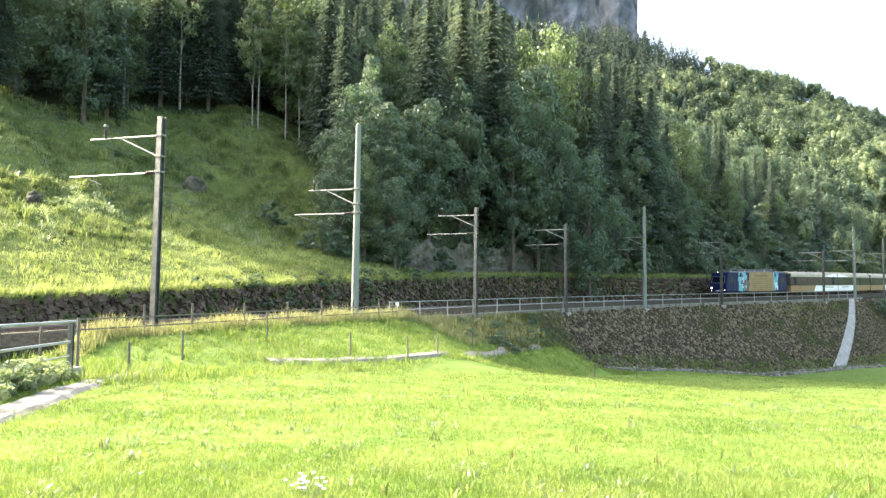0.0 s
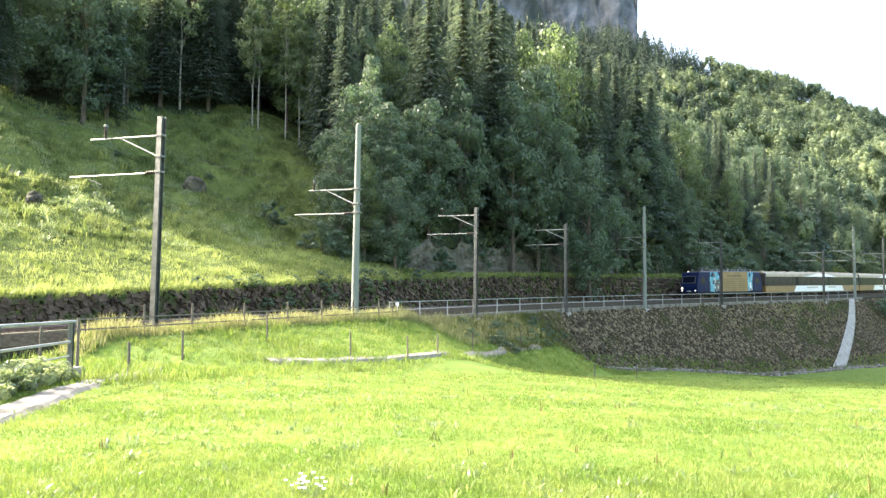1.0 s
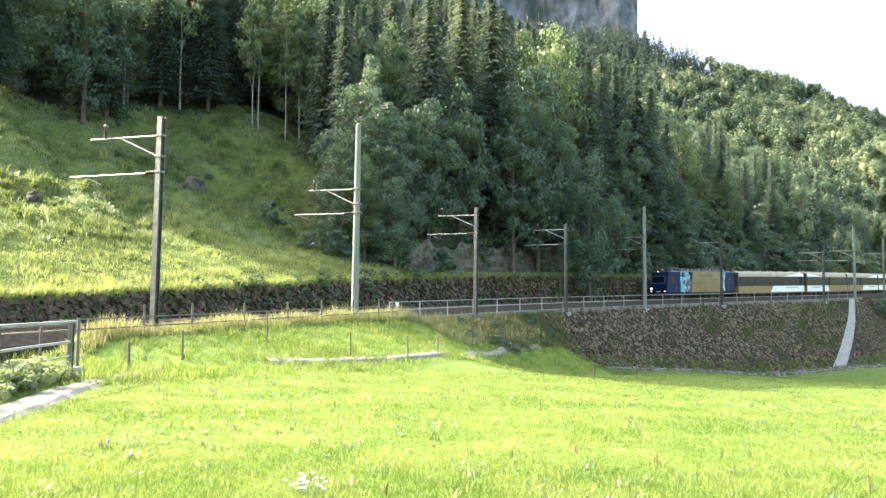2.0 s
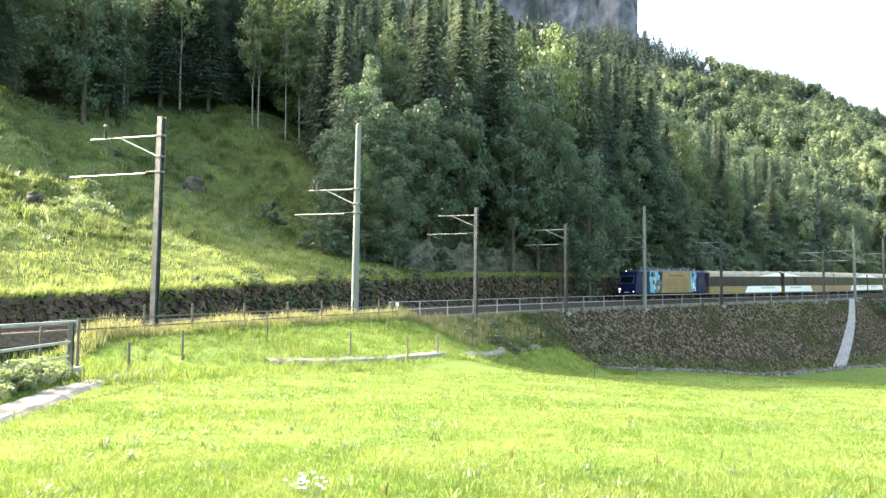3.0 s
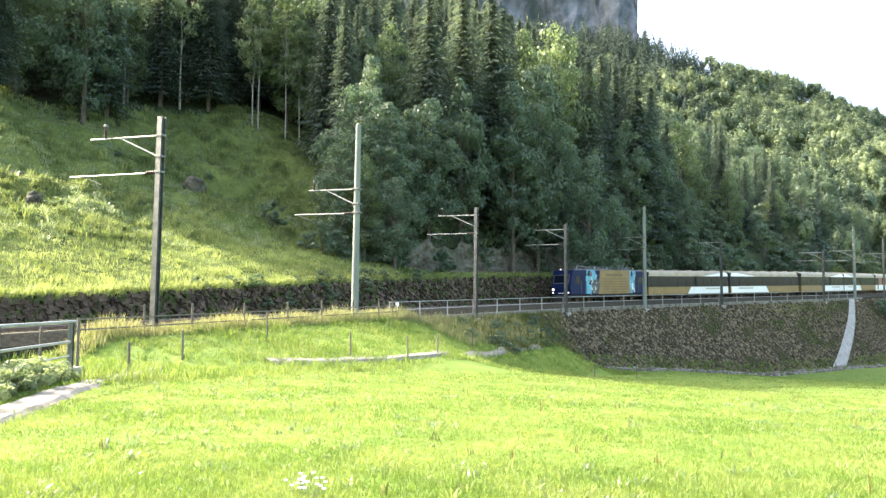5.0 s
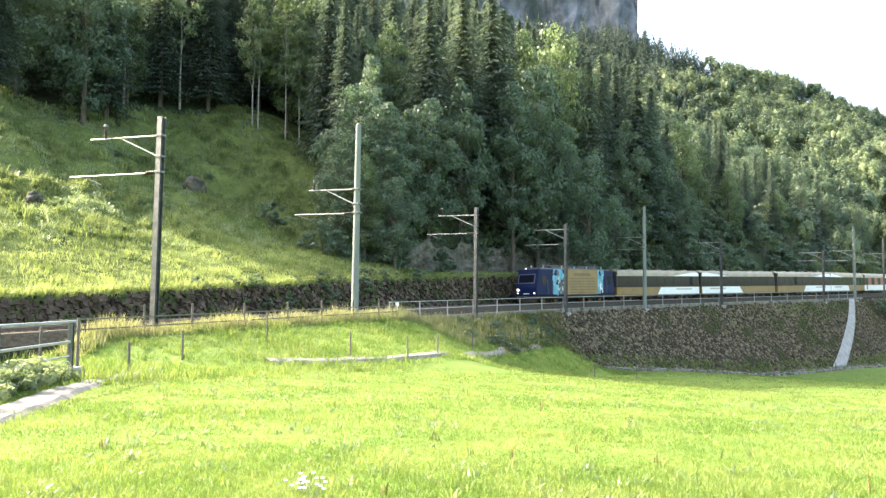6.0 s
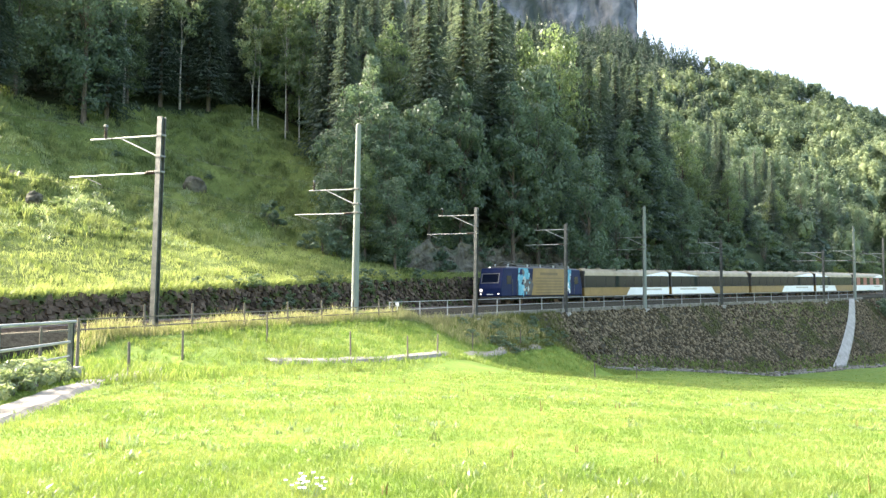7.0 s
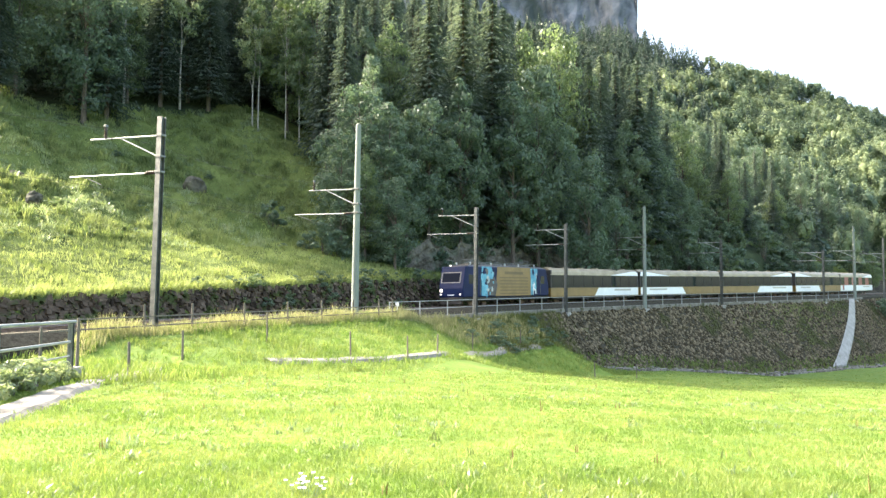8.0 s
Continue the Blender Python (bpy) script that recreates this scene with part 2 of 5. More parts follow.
def mesh_of(name, verts, faces, material, parent=None, label="", smoothed=False, mats=None, index=None):
    me = bpy.data.meshes.new(name)
    me.from_pydata([tuple(v) for v in verts] if not isinstance(verts, np.ndarray) else verts.tolist(), [], faces if isinstance(faces, list) else faces.tolist())
    for m in (mats or [material]):
        me.materials.append(m)
    if index is not None:
        me.polygons.foreach_set("material_index", np.asarray(index, dtype=np.int32))
    if smoothed:
        me.polygons.foreach_set("use_smooth", [True] * len(me.polygons))
    ob = new(name, me)
    if parent is not None:
        ob.parent = parent
    if label:
        ob["label"] = label
    return ob


def part(name, bm, material, parent, label="", smoothed=False):
    me = bpy.data.meshes.new(name)
    bm.to_mesh(me)
    bm.free()
    me.materials.append(material)
    if smoothed:
        me.polygons.foreach_set("use_smooth", [True] * len(me.polygons))
    ob = new(name, me)
    ob.parent = parent
    if label:
        ob["label"] = label
    return ob


def box(bm, x0, x1, y0, y1, z0, z1, bevel=0.0, m=None):
    r = bmesh.ops.create_cube(bm, size=1.0)
    vs = r["verts"]
    t = Matrix.Translation(((x0 + x1) / 2, (y0 + y1) / 2, (z0 + z1) / 2)) @ Matrix.Diagonal((x1 - x0, y1 - y0, z1 - z0, 1))
    bmesh.ops.transform(bm, matrix=(m @ t) if m else t, verts=vs)
    if bevel:
        es = list({e for v in vs for e in v.link_edges})
        bmesh.ops.bevel(bm, geom=es, offset=bevel, segments=1, affect='EDGES', profile=0.5)
    return bm


def boxed(*args, bevel=0.0, m=None):
    return box(bmesh.new(), *args, bevel=bevel, m=m)


def tube(bm, a, b, r0, r1=None, n=8):
    """A tapered round bar from a to b."""
    a, b = Vector(a), Vector(b)
    d = b - a
    q = d.to_track_quat('Z', 'Y').to_matrix().to_4x4()
    bmesh.ops.create_cone(bm, cap_ends=True, segments=n, radius1=r0, radius2=r0 if r1 is None else r1, depth=d.length,
                          matrix=Matrix.Translation((a + b) / 2) @ q)
    return bm


def tubed(*args, **kw):
    return tube(bmesh.new(), *args, **kw)


def empty(name, m, label, category, group="", kind=""):
    ob = new(name)
    ob.matrix_basis = m
    return tagged(ob, label, category, group, kind)


def line_pose(s, off=0.0, h=0.0):
    """Local x points to the valley side, y away along the line."""
    p = on_line(s, off, h)
    return Matrix.Translation(p) @ Matrix.Rotation(-heading(s), 4, 'Z')


def sweep(profile, s0, s1, step, closed=True):
    """A profile of (offset, height) drawn along the line."""
    ss = np.linspace(s0, s1, max(2, int(round((s1 - s0) / step)) + 1))
    verts, faces, n = [], [], len(profile)
    for s in ss:
        for o, h in profile:
            verts.append(on_line(s, o, h))
    for i in range(len(ss) - 1):
        for j in range(n if closed else n - 1):
            k = (j + 1) % n
            faces.append((i * n + j, i * n + k, (i + 1) * n + k, (i + 1) * n + j))
    if closed:
        faces.append(tuple(range(n - 1, -1, -1)))
        faces.append(tuple((len(ss) - 1) * n + j for j in range(n)))
    return verts, faces


# ---- ground ----


def build_ground():
    xs = np.concatenate([-np.geomspace(1500, 62, 26), np.arange(-60, 100, 0.6), np.geomspace(102, 1700, 50)])
    ys = np.concatenate([-np.geomspace(600, 12, 14), np.arange(-10, 150, 0.6), np.geomspace(152, 2400, 70)])
    gx, gy = np.meshgrid(xs, ys)
    x, y = gx.ravel(), gy.ravel()
    z = ground_z(x, y)
    nx, ny = len(xs), len(ys)
    i, j = np.meshgrid(np.arange(nx - 1), np.arange(ny - 1))
    a = (j * nx + i).ravel()
    faces = np.stack([a, a + 1, a + nx + 1, a + nx], axis=1)
    cx, cy = x[a] + 0.3, y[a] + 0.3
    s, o = to_line(cx, cy)
    d = -o - 4.2
    idx = np.zeros(len(a), int)
    idx[o < 2.0] = 1
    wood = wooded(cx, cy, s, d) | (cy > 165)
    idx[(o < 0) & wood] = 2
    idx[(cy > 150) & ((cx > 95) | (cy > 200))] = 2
    idx[(np.abs(o) < 3.4)] = 3
    idx[(o > 2.5) & (o < 16) & (s > 9) & (s < 130) & (z[a] > field_z(cx, cy) + 0.2)] = 3
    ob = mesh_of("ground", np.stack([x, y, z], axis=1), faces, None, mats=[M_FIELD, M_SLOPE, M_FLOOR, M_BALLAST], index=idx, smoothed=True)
    tagged(ob, "sloping green meadow below a wooded mountainside", "ground", kind="structure")


def wooded(x, y, s, d):
    """The wood: all that lies high up the slope, and all beyond a line that runs up it from the terrace."""
    beyond = (x + 8.0) * 40 + (y - 64) * 8.5 > 0
    return (d > 40 + 2.0 * np.sin(s * 0.21) + 1.2 * np.sin(s * 0.53 + 1)) | (beyond & (d > 4.8) & (s > -12))


build_ground()


# ---- track ----


def build_track():
    v, f = sweep([(-2.9, -0.74), (-1.9, -0.16), (1.9, -0.16), (2.6, -0.6), (2.6, -1.3), (-2.9, -1.3)], -70, 175, 1.5)
    bed = mesh_of("track_bed", v, f, M_BALLAST)
    tagged(bed, "grey brown ballast bed of the single railway track", "track bed", kind="structure")
    bm = boxed(-0.9, 0.9, -0.11, 0.11, -0.2, -0.13)
    first = part("sleeper", bm, M_SLEEPER, bed)
    first.matrix_basis = line_pose(-60)
    for i in range(1, 240):
        s = -60 + i * 0.75
        ob = new("sleeper", first.data)
        ob.parent = bed
        ob.matrix_basis = line_pose(s)
    for side in (-0.53, 0.53):
        v, f = sweep([(side - 0.06, -0.14), (side - 0.06, -0.125), (side - 0.012, -0.11), (side - 0.012, -0.035), (side - 0.033, -0.03), (side - 0.033, -0.005),
                      (side + 0.033, -0.005), (side + 0.033, -0.03), (side + 0.012, -0.035), (side + 0.012, -0.11), (side + 0.06, -0.125), (side + 0.06, -0.14)], -70, 175, 1.5)
        r = mesh_of("rail", v, f, M_RUST)
        tagged(r, "rusty brown steel rail with a bright running edge", "rail", "rails of the track", "structure")
        v, f = sweep([(side - 0.030, -0.005), (side - 0.026, 0.0), (side + 0.026, 0.0), (side + 0.030, -0.005)], -70, 175, 1.5, closed=False)
        mesh_of("railhead", v, f, M_SHINE, r, "bright worn running surface")


build_track()


def build_kerb():
    """The concrete edge of the walkway on the valley side, in cast lengths."""
    kerb = empty("walkway_edge", pose(0, 0, 0), "pale weathered concrete walkway edge along the track", "walkway edge", kind="structure")
    s = -15.0
    rnd = random.Random(4)
    while s < 96:
        v, f = sweep([(2.55, -0.95), (2.55, -0.62), (2.62, -0.58), (3.18, -0.58), (3.25, -0.64), (3.25, -1.05 - 0.1 * rnd.random())], s + 0.03, s + 2.1, 1.0)
        mesh_of("kerb_slab", v, f, M_KERB, kerb)
        s += 2.15
    return kerb


build_kerb()


def build_railing(s0, s1, step, off, base, top, rails, group):
    """A tubular steel railing: posts and long round bars."""
    th = empty("railing", pose(0, 0, 0), "galvanised steel tube railing beside the railway track", "railing", group)
    n = int(round((s1 - s0) / step))
    post = None
    for i in range(n + 1):
        s = s0 + i * (s1 - s0) / n
        if post is None:
            bm = boxed(-0.035, 0.035, -0.035, 0.035, base, top, bevel=0.006)
            box(bm, -0.09, 0.09, -0.08, 0.08, base, base + 0.02)
            post = part("post", bm, M_RAILING, th)
            post.matrix_basis = line_pose(s, off)
        else:
            ob = new("post", post.data)
            ob.parent = th
            ob.matrix_basis = line_pose(s, off)
    for h in rails:
        prof = [(off + 0.032 * math.cos(a) + 0.0, h + 0.032 * math.sin(a)) for a in np.linspace(0, 2 * math.pi, 7)[:-1]]
        v, f = sweep(prof, s0 - 0.05, s1 + 0.05, 1.4)
        mesh_of("bar", v, f, M_RAILING, th, smoothed=True)
    return th


build_railing(-14.2, 93.5, 4.28, 3.0, -0.6, 0.57, (0.57, 0.0), "railings of the line")


def build_bridge_railing():
    """A heavier railing along the gravel path where it crosses the gully, on a concrete edge beam."""
    d = Vector((0.13, -0.99, 0)).normalized()
    start = Vector((-10.12, 21.0, 0))
    m = Matrix.Translation(start) @ Matrix.Rotation(math.atan2(d.y, d.x), 4, 'Z')
    th = empty("bridge_railing", m, "galvanised steel railing of a small path bridge", "railing", "railings of the line")
    for i in range(4):
        bm = boxed(4.6 * i - 0.08, 4.6 * i + 0.08, -0.012, 0.012, -0.5, 1.19, bevel=0.004)
        for e in (-0.08, 0.06):
            box(bm, 4.6 * i + e, 4.6 * i + e + 0.02, -0.06, 0.06, -0.5, 1.19)
        part("post", bm, M_GALV, th, "grey steel channel post")
    for z, r in ((1.22, 0.042), (0.68, 0.036), (0.30, 0.024)):
        part("bar", tubed((-0.32 if z > 1 else 0, 0, z), (13.9, 0, z - 0.05), r, n=10), M_RAILING, th)
    beam = part("edge_beam", boxed(-0.6, 14.2, -0.22, 0.16, -0.75, -0.02, bevel=0.03), M_CONC, None, "")
    beam.matrix_basis = m
    tagged(beam, "pale weathered concrete edge beam of a small path bridge", "edge beam", kind="structure")


build_bridge_railing()


# ---- masts ----


def build_mast(s, top, upper, lower, round_pole=False, lean=0.8, arms=True, width=0.27, off=3.3, reach=1.0):
    m = line_pose(s, off)
    g = gz(m.translation.x, m.translation.y) - m.translation.z
    g = min(g, -0.55) - 0.25
    th = empty("overhead_line_mast", m @ Matrix.Rotation(radians(lean), 4, 'Y'),
               ("tall round grey concrete mast with bracket arms over the track" if round_pole else "grey steel beam mast with bracket arms over the track"),
               "catenary mast", "masts of the overhead line")
    if round_pole:
        part("pole", tubed((0, 0, g), (0, 0, top), 0.25, 0.17, n=16), M_POLE, th, "round concrete pole", smoothed=False)
        tubed_cap = tubed((0, 0, top - 0.02), (0, 0, top + 0.05), 0.14, 0.10, n=12)
        part("cap", tubed_cap, M_GALV, th)
        r = 0.21
    else:
        w = width / 2
        bm = boxed(-w, w, -w, -w + 0.022, g, top)
        box(bm, -w, w, w - 0.022, w, g, top)
        box(bm, -0.012, 0.012, -w + 0.022, w - 0.022, g, top)
        part("pole", bm, M_GALV, th, "rolled steel beam")
        r = w
    part("foundation", boxed(-0.42, 0.42, -0.42, 0.42, g - 0.6, g + 0.32, bevel=0.04), M_CONC, th, "square concrete foundation")
    for z in ((upper, lower, upper - 0.95) if arms else ()):
        part("clamp", boxed(-r - 0.03, r + 0.03, -r - 0.03, r + 0.03, z - 0.05, z + 0.05, bevel=0.01), M_GALV, th)
    if arms:
        arm = part("upper_arm", tubed((-r, 0, upper), (-3.8 * reach, 0, upper + 0.10 * reach), 0.045, n=10), M_ARM, th, "bright metal tube", smoothed=False)
        part("end_cap", tubed((-2.9, 0, upper + 0.075), (-3.0, 0, upper + 0.078), 0.056, n=10), M_GALV, arm)
        part("strut", tubed((-r, 0, upper - 0.95), (-2.45, 0, upper + 0.06), 0.036, n=10), M_ARM, th, "sloping tube brace")
        ins = bmesh.new()
        tube(ins, (-3.4, 0, upper + 0.08), (-3.4, 0, upper + 0.65), 0.045, n=8)
        for k in range(5):
            tube(ins, (-3.4, 0, upper + 0.17 + 0.09 * k), (-3.4, 0, upper + 0.21 + 0.09 * k), 0.11, 0.07, n=10)
        part("insulator", ins, M_INS, th, "ribbed brown insulator")
        part("wire_clamp", boxed(-3.47, -3.33, -0.09, 0.09, upper + 0.65, upper + 0.77, bevel=0.02), M_GALV, th)
        low = part("lower_arm", tubed((-r - 0.7, 0, lower - 0.02), (-4.9 * reach, 0, lower + 0.06 * reach), 0.036, n=8), M_ARM, th, "bright metal tube")
        rod = bmesh.new()
        tube(rod, (-r, 0, lower), (-r - 0.75, 0, lower - 0.02), 0.05, n=8)
        for k in range(4):
            tube(rod, (-r - 0.2 - 0.12 * k, 0, lower - 0.005), (-r - 0.26 - 0.12 * k, 0, lower - 0.006), 0.085, n=10)
        part("insulator", rod, M_INS, th, "ribbed brown insulator")
        part("steady_arm", tubed((-4.75, 0, lower + 0.05), (-3.55, 0, lower - 0.40), 0.02, n=6), M_GALV, low)
    return th


MASTS = [(-36.1, 9.25, 8.4, 6.75, False), (-19.1, 12.2, 7.95, 6.42, True), (-1.4, 8.35, 7.7, 6.18, False), (16.0, 8.05, 7.5, 6.0, False),
         (33.0, 11.05, 7.45, 6.05, True), (50.6, 7.75, 7.4, 6.05, False), (78.3, 7.0, 6.6, 5.4, False), (92.2, 11.4, 7.3, 5.7, True), (109.7, 10.3, 7.3, 5.8, False)]
for _s, _t, _up, _lo, _rd in MASTS:
    build_mast(_s, _t, _up, _lo, _rd, reach=1.14 if _s < -30 else 1.0)


def build_wires():
    for k, name, label in ((0, "carrier_wire", "thin dark carrier wire hung from mast to mast"), (1, "contact_wire", "thin dark copper contact wire above the track")):
        bm = bmesh.new()
        knots = [(-53.0, 8.4, 6.75)] + [(s, u, l) for s, t, u, l, r in MASTS] + [(128.0, 7.3, 5.8)]
        for (s0, u0, l0), (s1, u1, l1) in zip(knots[:-1], knots[1:]):
            pts = []
            for i in range(7):
                f = i / 6
                sag = 0.45 * 4 * f * (1 - f) if k == 0 else 0.0
                h = (u0 + (u1 - u0) * f + 0.66 - sag) if k == 0 else (l0 + (l1 - l0) * f - 0.5)
                a, b = on_line(s0, 0, 0), on_line(s1, 0, 0)
                p = a.lerp(b, f)
                p.z += h
                pts.append(p)
            for a, b in zip(pts[:-1], pts[1:]):
                tube(bm, a, b, 0.006, n=4)
        me = bpy.data.meshes.new(name)
        bm.to_mesh(me)
        bm.free()
        me.materials.append(M_INS)
        tagged(new(name, me), label, "wire", "overhead wires")


build_wires()


# ---- stone work ----


def stones(name, spots, material, parent, seed, label="", kind="stuff"):
    """Uneven blocks: (centre, axis along, axis out, size along, size up, size deep)."""
    rnd = np.random.RandomState(seed)
    verts, faces = [], []
    cube = np.array([[-1, -1, -1], [1, -1, -1], [1, 1, -1], [-1, 1, -1], [-1, -1, 1], [1, -1, 1], [1, 1, 1], [-1, 1, 1]], float) * 0.5
    quads = [(0, 3, 2, 1), (4, 5, 6, 7), (0, 1, 5, 4), (1, 2, 6, 5), (2, 3, 7, 6), (3, 0, 4, 7)]
    for c, along, out, a, u, d in spots:
        c, along, out = np.array(c), np.array(along), np.array(out)
        up = np.cross(along, out)
        if up[2] < 0:
            up = -up
        t = rnd.uniform(-0.3, 0.3)
        al, upv = along * math.cos(t) + up * math.sin(t), up * math.cos(t) - along * math.sin(t)
        k = cube * (1 + rnd.uniform(-0.42, 0.36, (8, 3)))
        k[:, 1][cube[:, 1] > 0] *= 0.9
        b = len(verts)
        p = c + np.outer(k[:, 0] * a, al) + np.outer(k[:, 1] * d, out) + np.outer(k[:, 2] * u, upv)
        verts.extend(p.tolist())
        faces.extend([tuple(b + i for i in q) for q in quads])
    ob = mesh_of(name, verts, faces, material, parent, label)
    if kind:
        ob["kind"] = kind
    return ob


def build_bank():
    """The rough dark stone cutting along the hill side of the track."""
    rnd = random.Random(11)
    spots = []
    s = -62.0
    while s < 120:
        hgt = bank_h(np.array([s]))[0] + 0.75
        z = -0.8
        a = rnd.uniform(0.2, 0.46) if s < 40 else rnd.uniform(0.6, 1.1)
        while z < hgt - 0.75 - 0.15:
            u = rnd.uniform(0.13, 0.30)
            f = (z + 0.8) / hgt
            p = on_line(s + rnd.uniform(-0.25, 0.25), -3.3 - 0.85 * f - rnd.uniform(-0.03, 0.22), z + u / 2)
            t = heading(s)
            spots.append((p, (math.sin(t), math.cos(t), 0), (math.cos(t) * 0.95, -math.sin(t) * 0.95, 0.3), a * 1.12, u * 1.12, 0.5))
            z += u * 0.9
        s += a * 0.9
    along = to_line([q[0].x for q in spots], [q[0].y for q in spots])[0]
    near = [k for k in range(len(spots)) if -41 < along[k] < -24][:300]
    single = [spots[k] for k in near]
    rest = set(range(len(spots))) - set(near)
    ob = stones("stone_bank", [spots[k] for k in sorted(rest)], M_ROCK, None, 12)
    for k, q in enumerate(single):
        stones("stone", [q], M_ROCK, ob, 100 + k, kind="")
    tagged(ob, "dark rough stone bank with moss along the track", "stone bank", kind="stuff")


def build_riprap():
    """Loose facing stones on the steep side of the embankment."""
    rnd = random.Random(21)
    spots = []
    places = [(rnd.uniform(11, 122), rnd.uniform(3.4, 10.5)) for k in range(27000)]
    pts = np.array([tuple(on_line(s, o)) for s, o in places])
    g, f = ground_z(pts[:, 0], pts[:, 1]), field_z(pts[:, 0], pts[:, 1])
    for (s, o), p, a, b in zip(places, pts, g, f):
        if a < b + 0.15:
            continue
        t = heading(s)
        n = Vector((math.cos(t) * 0.84, -math.sin(t) * 0.84, 0.54))
        sz = rnd.uniform(0.11, 0.30) * (1.5 if rnd.random() < 0.06 else 1)
        spots.append(((p[0], p[1], a + 0.02), (math.sin(t), math.cos(t), 0), n, sz * 1.1, sz * 0.85, sz * rnd.uniform(0.5, 0.9)))
    order = sorted(range(len(spots)), key=lambda k: spots[k][0][1])
    near, rest = order[:300], sorted(order[300:])
    ob = stones("embankment_stones", [spots[k] for k in rest], M_RIPRAP, None, 22)
    for k in near:
        stones("stone", [spots[k]], M_RIPRAP, ob, 500 + k, kind="")
    tagged(ob, "brown grey loose stones facing the steep railway embankment", "embankment stones", kind="stuff")


build_bank()
build_riprap()


# ---- plants ----


def quads_mesh(c, u, v):
    """Bent leaf blades: centre, half length axis, half width axis; arrays."""
    n = len(c)
    nrm = np.cross(u, v)
    nrm /= np.maximum(np.linalg.norm(nrm, axis=1, keepdims=True), 1e-6)
    w = np.linalg.norm(v, axis=1, keepdims=True)
    verts = np.stack([c - u, c - v * 0.9 + nrm * w * 0.35, c + u, c + v * 0.9 + nrm * w * 0.35], axis=1).reshape(-1, 3)
    i = np.arange(n)[:, None] * 4
    faces = np.concatenate([i + [0, 1, 2], i + [0, 2, 3]], axis=1).reshape(-1, 3)
    return verts, faces


def rand_dirs(r, n):
    d = r.normal(size=(n, 3))
    return d / np.linalg.norm(d, axis=1, keepdims=True)


def spruce_crown(h, width, seed, tiers=34, size=0.30):
    r = np.random.RandomState(seed)
    C, U, V = [], [], []
    z0 = 0.10 * h
    for k in range(tiers):
        f = k / tiers
        z = z0 + (h - z0) * f ** 0.92
        reach = width * (1 - f) ** 0.8 * r.uniform(0.75, 1.1) + 0.15
        nb = int(6 + 5 * (1 - f))
        a0 = r.uniform(0, 6.28)
        for b in range(nb):
            a = a0 + 6.283 * b / nb + r.uniform(-0.3, 0.3)
            rr = reach * r.uniform(0.65, 1.12)
            steps = max(2, int(rr / 0.28))
            for i in range(steps):
                q = (i + 0.6) / steps
                x = rr * q
                droop = -0.10 * rr - 0.32 * rr * q * q + (0.12 * rr * max(0, q - 0.75) * 4)
                for side in (-1, 1):
                    aa = a + side * r.uniform(0.05, 0.35) * (1.2 - q)
                    sz = size * r.uniform(0.7, 1.25) * (1.05 - 0.35 * q)
                    C.append((math.cos(aa) * x, math.sin(aa) * x, z + droop + r.uniform(-0.12, 0.12)))
                    dr = r.uniform(-0.9, -0.2)
                    yaw = a + side * r.uniform(0.3, 1.0)
                    U.append((math.cos(yaw) * sz, math.sin(yaw) * sz, dr * sz))
                    V.append((-math.sin(yaw) * sz * 0.42, math.cos(yaw) * sz * 0.42, r.uniform(-0.2, 0.2) * sz))
    return quads_mesh(np.array(C), np.array(U), np.array(V))


def leaf_crown(h, width, seed, clumps=55, leaves=58, size=0.24, low=0.25, top_narrow=0.5):
    r = np.random.RandomState(seed)
    cc = []
    while len(cc) < clumps:
        p = r.uniform(-1, 1, 3)
        if 0.25 < np.linalg.norm(p) < 1.0:
            z = low * h + (p[2] + 1) / 2 * (h * (1 - low))
            k = width * (1 - top_narrow * max(0, p[2])) * r.uniform(0.8, 1.15)
            cc.append((p[0] * k, p[1] * k, z))
    cc = np.array(cc)
    rad = width * 0.30 * r.uniform(0.6, 1.25, clumps)
    C = np.repeat(cc, leaves, axis=0)
    d = rand_dirs(r, len(C))
    ln = r.uniform(0.25, 1.0, (len(C), 1)) ** 0.6
    C = C + d * np.repeat(rad, leaves)[:, None] * ln * np.array([1, 1, 0.75])
    axis = d + rand_dirs(r, len(C)) * 0.55
    u = np.cross(axis, rand_dirs(r, len(C))) + np.array([0, 0, -0.15])
    u /= np.maximum(np.linalg.norm(u, axis=1, keepdims=True), 1e-6)
    v = np.cross(u, axis)
    v /= np.maximum(np.linalg.norm(v, axis=1, keepdims=True), 1e-6)
    sz = size * r.uniform(0.6, 1.3, (len(C), 1))
    return quads_mesh(C, u * sz, v * sz * 0.62), cc


def trunk_bm(h, r0, seed, limbs=(), bend=0.02):
    rnd = random.Random(seed)
    bm = bmesh.new()
    pts = [Vector((rnd.uniform(-1, 1) * bend * h * (i / 6), rnd.uniform(-1, 1) * bend * h * (i / 6), h * i / 6 - (0.5 if i == 0 else 0))) for i in range(7)]
    for i in range(6):
        tube(bm, pts[i], pts[i + 1], r0 * (1 - 0.14 * i) * (1.25 if i == 0 else 1), r0 * (1 - 0.14 * (i + 1)), n=7)
    for c in limbs:
        z = min(max(c[2] * 0.72, 0.15 * h), 0.92 * h)
        i = min(5, int(z / h * 6))
        a = pts[i].lerp(pts[i + 1], z / h * 6 - i)
        tube(bm, a, Vector(c), r0 * 0.28, r0 * 0.06, n=5)
    return bm


